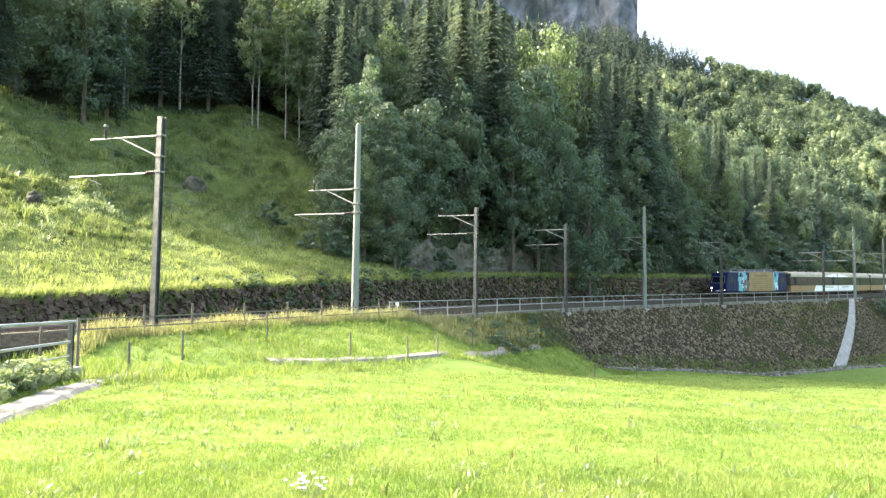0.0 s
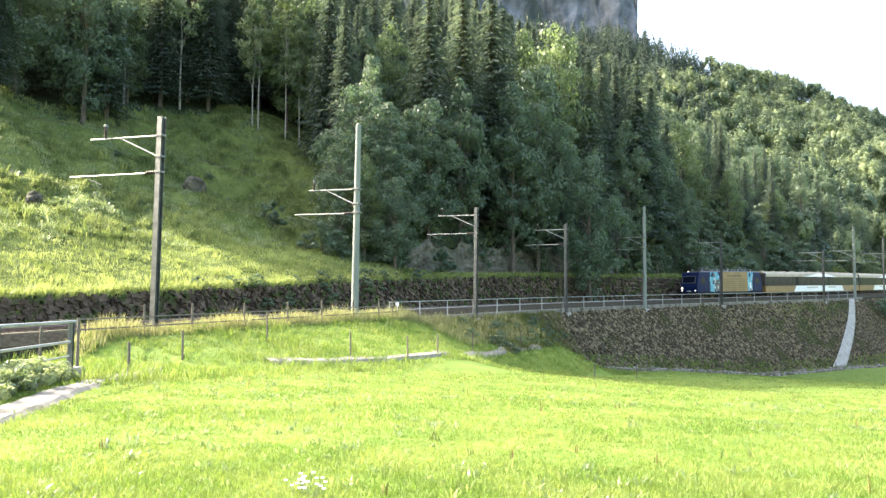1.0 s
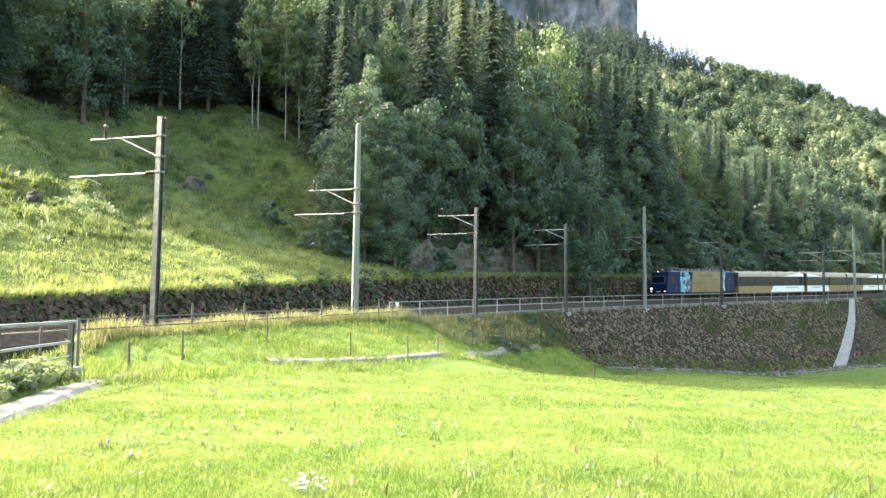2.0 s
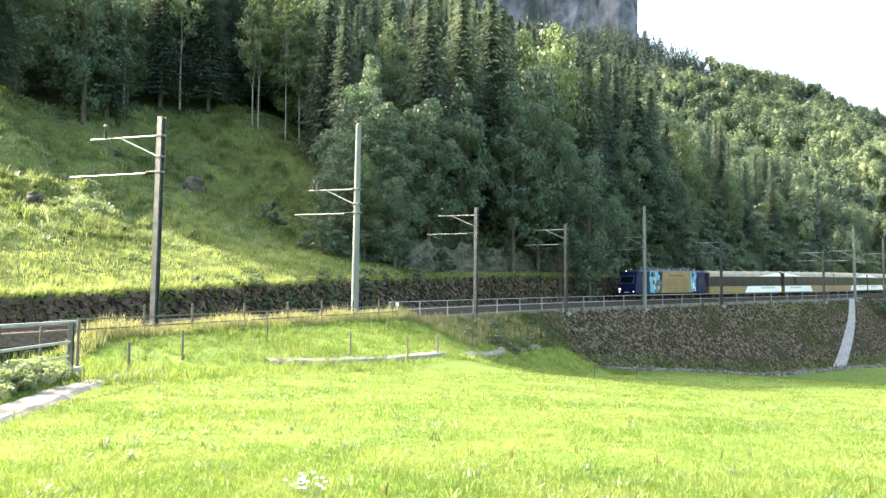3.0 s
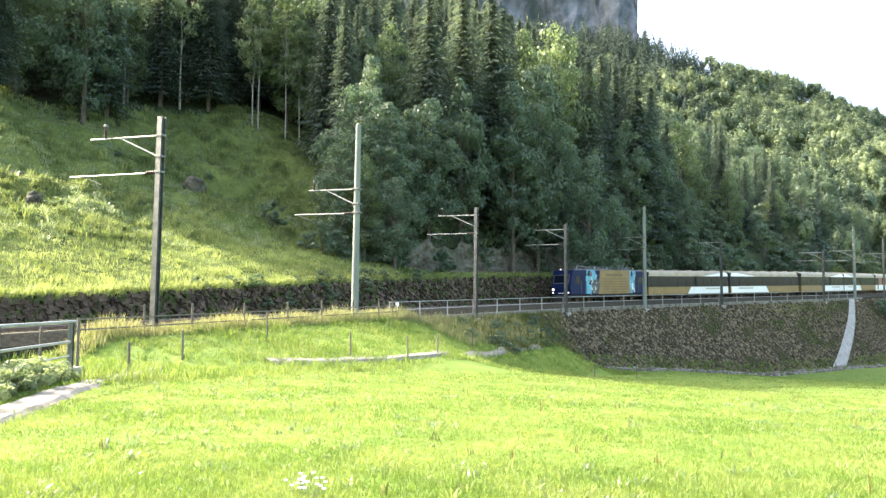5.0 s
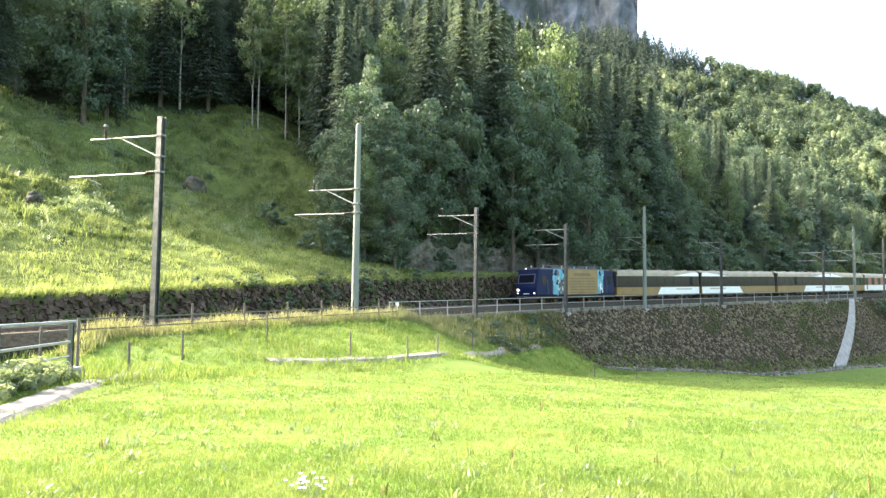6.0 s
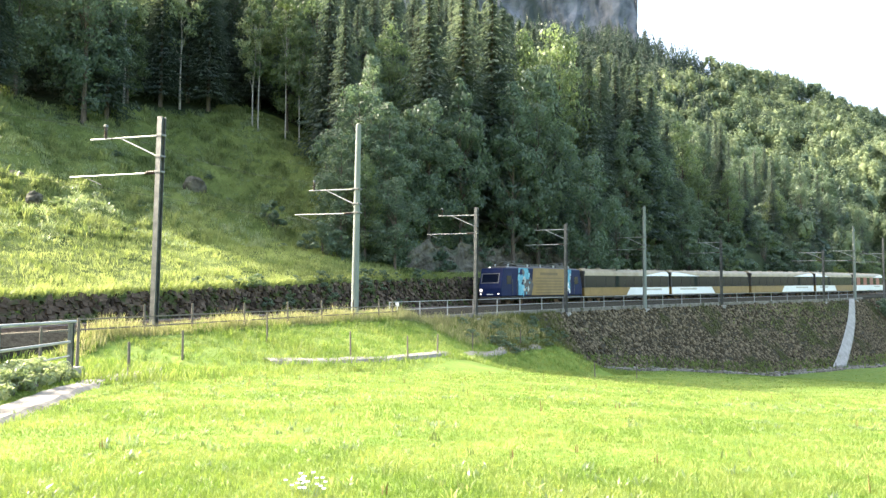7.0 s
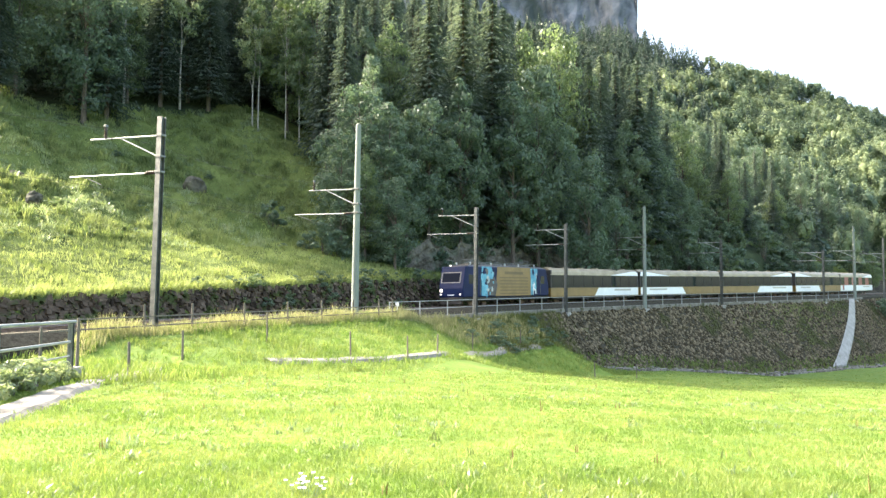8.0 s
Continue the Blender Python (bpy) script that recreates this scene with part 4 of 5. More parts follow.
def side_panel(poly, x, thick, material, name, parent, label=""):
    """A thin raised panel on both sides at x, from a polygon in (y, z)."""
    for sgn in (1, -1):
        bm = bmesh.new()
        a = [bm.verts.new((sgn * x, y, z)) for y, z in poly]
        b = [bm.verts.new((sgn * (x + thick), y, z)) for y, z in poly]
        n = len(poly)
        bm.faces.new(a)
        bm.faces.new(b)
        for j in range(n):
            bm.faces.new((a[j], a[(j + 1) % n], b[(j + 1) % n], b[j]))
        bmesh.ops.recalc_face_normals(bm, faces=bm.faces)
        part(name, bm, material, parent, label)


AXLES = []


def bogie(parent, y, base=2.3, r=0.39):
    bm = boxed(-1.0, -0.86, y - base / 2 - 0.6, y + base / 2 + 0.6, 0.38, 0.62, bevel=0.03)
    box(bm, 0.86, 1.0, y - base / 2 - 0.6, y + base / 2 + 0.6, 0.38, 0.62, bevel=0.03)
    box(bm, -0.86, 0.86, y - 0.2, y + 0.2, 0.4, 0.7)
    for sx in (-1.04, 0.9):
        for dy in (-base / 2, base / 2):
            box(bm, sx, sx + 0.14, y + dy - 0.16, y + dy + 0.16, 0.28, 0.6, bevel=0.03)
    bo = part("bogie", bm, M_UNDER, parent, "dark steel bogie frame")
    for dy in (-base / 2, base / 2):
        bm = tubed((-0.7, 0, 0), (0.7, 0, 0), 0.07, n=10)
        for x in (-0.59, 0.47):
            tube(bm, (x, 0, 0), (x + 0.12, 0, 0), r, n=20)
            tube(bm, (x + 0.02, 0, 0), (x + 0.14, 0, 0), r * 0.5, n=12)
            box(bm, x - 0.015, x + 0.135, -0.05, 0.05, -r * 0.9, r * 0.9)
        ax = part("wheelset", bm, M_RUST, bo, "steel wheels on an axle")
        ax.matrix_basis = pose(0, y + dy, r)
        AXLES.append((ax, y + dy, r))


def build_loco():
    """Front end towards -y; the middle is the origin."""
    L, w, zf, zt = 15.9, 1.32, 0.76, 3.5
    th = empty("locomotive", pose(0, 0, 0), "blue electric locomotive with a printed gold and cyan side", "locomotive", "vehicles of the train")
    y0, y1 = -L / 2, L / 2
    # body with raked cab fronts
    bm = bmesh.new()
    rows = [(y0 + 0.02, zf), (y0, 1.55), (y0 + 0.5, zt), (y1 - 0.5, zt), (y1, 1.55), (y1 - 0.02, zf)]
    ring = {}
    for sx in (-1, 1):
        ring[sx] = [bm.verts.new((sx * w, y, z)) for y, z in rows]
        bm.faces.new(ring[sx])
    for j in range(6):
        k = (j + 1) % 6
        bm.faces.new((ring[-1][j], ring[-1][k], ring[1][k], ring[1][j]))
    bmesh.ops.recalc_face_normals(bm, faces=bm.faces)
    bmesh.ops.bevel(bm, geom=list(bm.edges), offset=0.09, segments=2, affect='EDGES', profile=0.5)
    body = part("body", bm, M_BLUE, th, "dark blue steel body")
    part("underframe", boxed(-1.2, 1.2, y0 + 0.25, y1 - 0.25, 0.42, zf + 0.02, bevel=0.05), M_UNDER, th)
    part("roof", shell([(-1.2, zt - 0.02), (-1.05, zt + 0.12), (-0.7, zt + 0.18), (0.7, zt + 0.18), (1.05, zt + 0.12), (1.2, zt - 0.02)], y0 + 1.2, y1 - 0.8), M_GREYROOF, th, "grey equipment roof")
    for y in (-3.6, -1.2, 1.4, 4.0):
        part("roof_hatch", boxed(-0.8, 0.8, y - 0.8, y + 0.8, zt + 0.16, zt + 0.34, bevel=0.05), M_GREYROOF, th)
    for y in (-5.9, -2.4, 0.1, 2.7, 5.9):
        for x in (-0.75, 0.75):
            bm = tubed((x, y, zt + 0.1), (x, y, zt + 0.42), 0.05, n=8)
            for k in range(3):
                tube(bm, (x, y, zt + 0.18 + 0.08 * k), (x, y, zt + 0.22 + 0.08 * k), 0.1, 0.07, n=10)
            part("roof_insulator", bm, M_PALEPRINT, th, "pale ribbed insulator")
    part("busbar", tubed((0.75, -5.9, zt + 0.44), (0.75, 5.9, zt + 0.44), 0.025, n=6), M_GALV, th)
    # printed side: cyan, brown picture, gold field, cyan, over the blue
    side_panel([(-5.0, zf + 0.1), (-3.9, zf + 0.1), (-3.2, zt + 0.02), (-4.9, zt + 0.02)], w, 0.006, M_CYAN, "cyan_print", body, "cyan printed panel")
    side_panel([(-4.15, zf + 0.15), (-2.6, zf + 0.1), (-2.2, 1.9), (-2.75, 2.6), (-3.45, 2.45), (-3.9, 1.7)], w + 0.007, 0.004, M_BROWN, "picture", body, "dim brown printed shapes")
    rp = random.Random(66)
    for i in range(26):
        yy, zz = rp.uniform(-4.85, -2.9), rp.uniform(0.95, 3.3)
        a, b = rp.uniform(0.10, 0.28), rp.uniform(0.15, 0.45)
        blob = [(yy + a * math.cos(q) * rp.uniform(0.6, 1.2), zz + b * math.sin(q) * rp.uniform(0.6, 1.2)) for q in np.linspace(0, 6.283, 8)[:-1]]
        side_panel(blob, w + 0.008 + 0.0003 * i, 0.004, (M_SKYPRINT, M_PALEPRINT, M_BROWN, M_BLUE, M_CYAN)[i % 5], "picture", body, "mottled printed shape")
    for i in range(9):
        yy, zz = rp.uniform(4.2, 5.4), rp.uniform(1.0, 3.3)
        a, b = rp.uniform(0.10, 0.25), rp.uniform(0.15, 0.4)
        blob = [(yy + a * math.cos(q) * rp.uniform(0.6, 1.2), zz + b * math.sin(q) * rp.uniform(0.6, 1.2)) for q in np.linspace(0, 6.283, 8)[:-1]]
        side_panel(blob, w + 0.0085 + 0.0003 * i, 0.004, (M_SKYPRINT, M_PALEPRINT, M_BLUE)[i % 3], "picture", body, "mottled printed shape")
    side_panel([(-0.9, 2.86), (2.6, 2.86), (2.6, 3.12), (-0.9, 3.12)], w + 0.011, 0.003, M_GOLDLINE, "lettering_bar", body, "dark gold lettering bar")
    side_panel([(-2.6, zf + 0.06), (4.1, zf + 0.06), (4.1, zt + 0.04), (-2.2, zt + 0.04)], w + 0.002, 0.008, M_GOLD, "gold_print", body, "gold printed panel")
    for i in range(6):
        side_panel([(-1.8, 1.0 + 0.3 * i), (3.6, 1.0 + 0.3 * i), (3.6, 1.09 + 0.3 * i), (-1.8, 1.09 + 0.3 * i)], w + 0.011, 0.003, M_GOLDLINE, "print_line", body)
    side_panel([(4.1, zf + 0.06), (5.6, zf + 0.3), (5.5, zt), (4.1, zt)], w + 0.001, 0.006, M_CYAN, "cyan_print", body, "cyan printed panel")
    side_panel([(4.55, zf + 0.2), (5.2, zf + 0.2), (5.1, 1.7), (4.8, 2.2), (4.6, 1.8)], w + 0.008, 0.004, M_WHITE, "picture", body, "pale printed shape")
    # windows, door, lamps
    for sgn, ye in ((1, y0), (-1, y1)):
        for x0, x1 in ((-1.05, 1.05),):
            bm = bmesh.new()
            tilt = math.atan2(0.5, zt - 1.55)
            m = Matrix.Translation((-0.1 * sgn, ye + sgn * 0.27, 2.5)) @ Matrix.Rotation(-tilt * sgn, 4, 'X')
            box(bm, x0 + 0.1, x1 - 0.1, -0.03, 0.03, -0.40, 0.40, bevel=0.02, m=m)
            ws = part("windscreen", bm, M_SCREEN, body, "dark windscreen")
            bm = bmesh.new()
            for bx in ((x0, x0 + 0.1, -0.5, 0.5), (x1 - 0.1, x1, -0.5, 0.5), (x0 + 0.1, x1 - 0.1, -0.5, -0.42), (x0 + 0.1, x1 - 0.1, 0.42, 0.5)):
                box(bm, bx[0], bx[1], -0.045, 0.045, bx[2], bx[3], bevel=0.015, m=m)
            part("windscreen_frame", bm, M_GALV, ws, "pale metal frame")
        for x, z, r in ((-1.02, 1.36, 0.14), (-1.05, 1.02, 0.06), (1.0, 1.02, 0.07), (0, zt + 0.05, 0.05)):
            part("headlight", tubed((x, ye - sgn * 0.05, z), (x, ye + sgn * 0.1, z), r, n=14), M_LIGHT if sgn > 0 else M_WHITE, body, "round white headlight")
        part("number_panel", boxed(-0.35, 0.35, ye - 0.02, ye + 0.02, 0.93, 1.0), M_WHITE, body)
        part("buffer_beam", boxed(-1.15, 1.15, ye - 0.08, ye + 0.25, 0.45, 0.74, bevel=0.03), M_UNDER, th)
        part("snow_plough", boxed(-1.1, 1.1, ye - 0.02, ye + 0.12, 0.14, 0.44, bevel=0.02), M_UNDER, th)
        part("coupling", tubed((0, ye - sgn * 0.42, 0.6), (0, ye + sgn * 0.1, 0.6), 0.11, n=12), M_UNDER, th)
        yc = ye + sgn * 1.35
        side_panel([(yc - 0.4, 1.95), (yc + 0.4, 1.95), (yc + 0.4, 2.75), (yc - 0.4, 2.75)], w, 0.012, M_GLASS, "cab_window", body, "dark cab window")
        yd = ye + sgn * 2.3
        side_panel([(yd - 0.32, 0.85), (yd + 0.32, 0.85), (yd + 0.32, 2.85), (yd - 0.32, 2.85)], w, 0.014, M_BLUE, "cab_door", body)
        for dy in (-0.4, 0.4):
            side_panel([(yd + dy - 0.02, 0.9), (yd + dy + 0.02, 0.9), (yd + dy + 0.02, 2.4), (yd + dy - 0.02, 2.4)], w + 0.03, 0.025, M_GALV, "handrail", body)
    # pantographs: one folded
    for y, up in ((-4.6, 0.25), (4.9, 0.25)):
        bm = boxed(-0.65, 0.65, y - 0.5, y + 0.5, zt + 0.34, zt + 0.40)
        for x in (-0.5, 0.5):
            tube(bm, (x, y - 0.45, zt + 0.40), (x * 0.6, y + 0.7, zt + 0.40 + up), 0.03, n=6)
            tube(bm, (x * 0.6, y + 0.7, zt + 0.40 + up), (x * 1.1, y - 0.3, zt + 0.44 + up), 0.025, n=6)
        tube(bm, (-0.85, y - 0.3, zt + 0.46 + up), (0.85, y - 0.3, zt + 0.46 + up), 0.035, n=6)
        for x in (-0.5, 0.5):
            tube(bm, (x, y - 0.35, zt + 0.14), (x, y - 0.35, zt + 0.36), 0.07, n=8)
        part("pantograph", bm, M_GALV, th, "folded metal current collector")
    for y in (-4.6, 4.6):
        bogie(th, y, 2.3, 0.43)
    return th


def build_coach(flip, last=False):
    """A panoramic coach: gold at one end, a white swoosh panel at the other, glass rising into the roof."""
    L, w, zf, zt = 18.25, 1.32, 0.55, 3.42
    th = empty("panorama_coach", pose(0, 0, 0), "gold and white panoramic railway coach with dark glazing" if not last else "red brown and white railway coach", "railway coach", "vehicles of the train")
    k = -1 if flip else 1
    y0, y1 = -L / 2, L / 2
    prof = [(-w + 0.05, zf), (-w, zf + 0.12), (-w, 1.55), (w, 1.55), (w, zf + 0.12), (w - 0.05, zf)]
    body = part("body", shell(prof, y0, y1), M_GOLD if not last else M_WHITE, th, "gold painted lower body" if not last else "white lower body")
    for y in (y0, y1):
        sg = 1 if y < 0 else -1
        e = part("end_wall", boxed(-w + 0.02, w - 0.02, min(y, y + sg * 0.25), max(y, y + sg * 0.25), 1.55, zt, bevel=0.02), M_UNDER, body, "dark coach end")
        part("gangway", boxed(-0.62, 0.62, min(y - sg * 0.2, y), max(y - sg * 0.2, y), 0.75, 2.85, bevel=0.04), M_UNDER, e)
    # glazing in single panes with posts between
    n = 9
    pitch = (L - 0.5) / n
    for i in range(0, n, 2 if last else 1):
        ya, yb = y0 + 0.25 + i * pitch + 0.05, y0 + 0.25 + (i + 1) * pitch - 0.05
        side_panel([(ya, 1.62), (yb, 1.62), (yb, 2.95), (ya, 2.95)], w - 0.03, 0.015, M_GLASS, "window", body, "dark tinted pane")
    side_panel([(y0 + 0.25, 1.55), (y1 - 0.25, 1.55), (y1 - 0.25, 2.95), (y0 + 0.25, 2.95)], w - 0.07, 0.03 if not last else 0.05, M_UNDER if not last else M_RED, "window_band", body)
    roof = part("roof", shell(roof_profile(w - 0.01, 2.9, zt + 0.28), y0 + 0.04, y1 - 0.04), M_ROOF, th, "cream coloured curved roof", smoothed=False)
    a, b = (k * (L / 2 - 0.15), k * (L / 2 - 6.4))
    side_panel([(a, zf + 0.1), (b - k * 3.4, zf + 0.1), (b - k * 2.6, 1.53), (a, 1.53)], w, 0.006, M_WHITE, "white_panel", body, "white slanted panel")
    side_panel([(k * (L / 2 - 1.9), 1.17), (k * (L / 2 - 5.6), 1.17), (k * (L / 2 - 5.6), 1.37), (k * (L / 2 - 1.9), 1.37)], w + 0.007, 0.003, M_BAR, "lettering_bar", body, "faint grey lettering bar")
    # the white wedge that climbs into the roof towards the end
    prof = roof_profile(w, 2.92, zt + 0.285)
    for sgn in (1, -1):
        verts, faces = [], []
        rows = [(x, z) for x, z in prof if x * sgn > 0.15][::-1 if sgn > 0 else 1]
        for i in range(13):
            y, f = b + (a - b) * i / 12, 0.62 * min(1.0, (i / 12) * 1.3)
            for x, z in rows:
                z2 = 2.92 + (z - 2.92) * f
                xs = float(np.interp(z2, [q[1] for q in rows], [abs(q[0]) for q in rows]))
                verts.append((sgn * (xs + 0.012), y, z2 + 0.008))
        n = len(rows)
        for i in range(12):
            for q in range(n - 1):
                faces.append((i * n + q, i * n + q + 1, (i + 1) * n + q + 1, (i + 1) * n + q))
        wedge = mesh_of("white_roof_wedge", verts, faces, M_WHITE, roof, "white painted roof wedge")
        wedge.modifiers.new("thickness", 'SOLIDIFY').thickness = 0.008
    for y in np.linspace(y0 + 1.5, y1 - 1.5, 6):
        part("roof_vent", boxed(-0.28, 0.28, y - 0.3, y + 0.3, zt + 0.24, zt + 0.36, bevel=0.04), M_ROOF, roof)
    for i, y in enumerate(np.linspace(y0 + 1.6, y1 - 1.6, 12)):
        part("seat_back", boxed(-1.05, 1.05, y - 0.09, y + 0.09, 1.0, 2.0, bevel=0.05), M_UNDER, body)
    side_panel([(-k * (L / 2 - 1.1), 0.75), (-k * (L / 2 - 1.9), 0.75), (-k * (L / 2 - 1.9), 1.56), (-k * (L / 2 - 1.1), 1.56)], w + 0.002, 0.012, M_GOLD if not last else M_RED, "door", body, "plug door")
    part("underframe", boxed(-1.1, 1.1, y0 + 0.6, y1 - 0.6, 0.36, zf + 0.03, bevel=0.04), M_UNDER, th)
    for y in (-2.4, 0.2, 2.6):
        part("equipment_box", boxed(-1.18, 1.18, y - 0.8, y + 0.8, 0.24, 0.56, bevel=0.05), M_UNDER, th)
    for y in (-6.3, 6.3):
        bogie(th, y, 1.8, 0.36)
    return th


loco = build_loco()
coaches = [build_coach(i % 2 == 1, i == 4) for i in range(5)]
SPEED, NOSE = 6.842, 54.68


def ride(t, mid, half):
    """The pose of a vehicle whose middle is that far behind the train's nose."""
    s = NOSE - SPEED * t + mid
    a, b = on_line(s - half), on_line(s + half)
    d = b - a
    q = Matrix.Rotation(-math.atan2(d.x, d.y), 4, 'Z') @ Matrix.Rotation(math.atan2(d.z, math.hypot(d.x, d.y)), 4, 'X')
    return Matrix.Translation((a + b) / 2) @ q


# ---- fences, path, small things ----


def strip(name, pts, width, material, label, category, seed, lift=0.05, kind="structure"):
    """A narrow uneven strip laid on the ground along a line of places."""
    rnd = random.Random(seed)
    p = []
    for (x0, y0), (x1, y1) in zip(pts[:-1], pts[1:]):
        n = max(2, int(math.hypot(x1 - x0, y1 - y0) / 0.6))
        p += [(x0 + (x1 - x0) * i / n, y0 + (y1 - y0) * i / n) for i in range(n)]
    p.append(pts[-1])
    verts, faces = [], []
    for i, (x, y) in enumerate(p):
        a, b = p[max(0, i - 1)], p[min(len(p) - 1, i + 1)]
        dx, dy = b[0] - a[0], b[1] - a[1]
        l = math.hypot(dx, dy) or 1
        for j in range(5):
            o = (j / 4 - 0.5) * width * (1 + rnd.uniform(-0.18, 0.18))
            xx, yy = x - dy / l * o, y + dx / l * o
            verts.append((xx, yy, gz(xx, yy) + lift * (1 if 0 < j < 4 else -0.6) + rnd.uniform(-0.012, 0.012)))
    for i in range(len(p) - 1):
        for j in range(4):
            faces.append((i * 5 + j, i * 5 + j + 1, (i + 1) * 5 + j + 1, (i + 1) * 5 + j))
    return tagged(mesh_of(name, verts, faces, material), label, category, kind=kind)


def toe(s, extra=0.0):
    """Where the railway bank meets the field."""
    oo = np.arange(3.6, 20, 0.1)
    c, h = on_line(s), heading(s)
    x, y = c.x + oo * math.cos(h), c.y - oo * math.sin(h)
    low = ground_z(x, y) <= field_z(x, y) + 0.02
    o = float(oo[int(np.argmax(low))]) if low.any() else 20.0
    p = on_line(s, o + extra)
    return p.x, p.y


strip("gravel_path", [(-5.4, 4.0), (-7.1, 12.4), (-8.2, 16.4), (-8.95, 19.7), (-9.2, 22.8), (-9.5, 26.4)], 0.95, M_GRAVEL, "pale gravel path at the meadow's edge", "path", 3, lift=0.08)
strip("gravel_path", [(-7.1, 31.3), (-5.4, 33.0), (-3.7, 35.0), (-2.3, 36.8), (-0.4, 40.0), (1.9, 50.5), (4.5, 57.7), (7.8, 62.5)], 0.9, M_GRAVEL, "pale gravel path at the foot of the bank", "path", 4, lift=0.12)
def build_path_stones():
    """Loose pale stones along the path under the embankment."""
    rnd = random.Random(31)
    spots = []
    for k in range(520):
        s = rnd.uniform(16, 92)
        x, y = toe(s, 0.9 + rnd.choice((-0.8, 0.8, 0.9)) + rnd.uniform(-0.25, 0.25))
        sz = rnd.uniform(0.16, 0.48)
        a = rnd.uniform(0, 6.28)
        spots.append(((x, y, gz(x, y) + sz * 0.25), (math.cos(a), math.sin(a), 0), (-math.sin(a), math.cos(a), 0), sz * 1.2, sz * 0.7, sz))
    tagged(stones("path_stones", spots, M_GRAVEL, None, 32), "loose pale stones along the path below the embankment", "stones", kind="stuff")


build_path_stones()
strip("gravel_path", [toe(s, 0.9) for s in range(18, 92, 3)], 1.3, M_GRAVEL, "pale stony path below the embankment", "path", 5)


def build_fence_post(x, y, h, r, group, label, lean=0.0):
    th = tubed((0, 0, -0.4), (lean, 0, h), r, r * 0.9, n=8)
    tube(th, (lean, 0, h), (lean, 0, h + 0.03), r * 0.9, r * 0.4, n=8)
    me = bpy.data.meshes.new("fence_post")
    th.to_mesh(me)
    th.free()
    me.materials.append(M_WOOD)
    ob = new("fence_post", me)
    ob.matrix_basis = pose(x, y, gz(x, y), 0, 0, random.uniform(0, 360))
    return tagged(ob, label, "fence post", group)


rf = random.Random(8)
for s in (-42.2, -37.2, -34.3, -31.0, -27.2, -23.8, -20.2, -17.0, -15.2):
    p = on_line(s, 4.0 + rf.uniform(-0.2, 0.2))
    build_fence_post(p.x, p.y, 1.25, 0.055, "posts of the line fence", "weathered grey wooden fence post by the track", rf.uniform(-0.06, 0.06))
fence = empty("fence_rail", pose(0, 0, 0), "thin pale rail of the trackside fence", "fence rail")
for h in (0.35, -0.05):
    v, f = sweep([(4.02, h - 0.03), (4.02, h + 0.03), (4.06, h + 0.03), (4.06, h - 0.03)], -42.0, -15.0, 1.5)
    mesh_of("rail_bar", v, f, M_WOOD, fence)
for s in (-4.0, 2, 8, 14, 22, 30, 38, 47, 56, 64, 72, 80):
    x, y = toe(s, 1.9 + rf.uniform(-0.2, 0.3))
    build_fence_post(x, y, 1.1, 0.045, "posts of the field fence", "slim grey wooden fence post at the field's edge", rf.uniform(-0.08, 0.08))

for x, y, h in ((-8.8, 21.7, 1.0), (-9.9, 29.4, 1.05), (-10.15, 21.45, 1.62), (-8.1, 35.6, 1.35), (-4.2, 35.2, 1.2), (-1.7, 37.4, 1.1), (-0.3, 40.2, 1.05), (2.0, 52.5, 1.2), (6.1, 60.9, 1.2)):
    build_fence_post(x, y, h, 0.045, "posts of the field fence", "slim grey wooden fence post at the meadow's edge", rf.uniform(-0.05, 0.05))


def build_rib():
    """The concrete rib that runs down the embankment."""
    s = 91.0
    verts = []
    for i in range(9):
        f = i / 8
        o = 3.1 + 6.4 * f
        for ds, h in ((-1.5 - 0.4 * f, -0.4), (-1.4 - 0.4 * f, 0.45), (1.4 + 0.4 * f, 0.45), (1.5 + 0.4 * f, -0.4)):
            p = on_line(s - 22 * f + ds, o)
            g = gz(p.x, p.y)
            verts.append((p.x, p.y, g + h))
    faces = []
    for i in range(8):
        for j in range(3):
            a = i * 4 + j
            faces.append((a, a + 1, a + 5, a + 4))
    faces += [(3, 2, 1, 0), (32, 33, 34, 35)]
    tagged(mesh_of("drain_chute", verts, faces, M_CONC), "pale concrete drain chute down the embankment", "drain chute")


build_rib()


def build_boulder(x, y, r, seed, label):
    bm = bmesh.new()
    bmesh.ops.create_icosphere(bm, subdivisions=3, radius=r)
    for v in bm.verts:
        n = noise.fractal(v.co * (1.1 / r) + Vector((seed, 0, 0)), 1.0, 2.0, 4)
        v.co *= 1 + 0.28 * n
        v.co.z *= 0.95
    me = bpy.data.meshes.new("boulder")
    bm.to_mesh(me)
    bm.free()
    me.materials.append(M_LIME)
    ob = new("boulder", me)
    ob.matrix_basis = pose(x, y, gz(x, y) + r * 0.35, 0, 0, seed * 40)
    tagged(ob, label, "boulder", "boulders of the slope")


BOULDERS = ((-25.4, 77.6, 1.15, 3.0, "grey rounded boulder half sunk in the grassy slope"), (-34.5, 61.4, 0.75, 5.0, "dark boulder in rough grass on the slope"), (-30.3, 56.4, 0.6, 7.0, "dark boulder in rough grass on the slope"))
for _x, _y, _r, _sd, _l in BOULDERS:
    build_boulder(_x, _y, _r, _sd, _l)


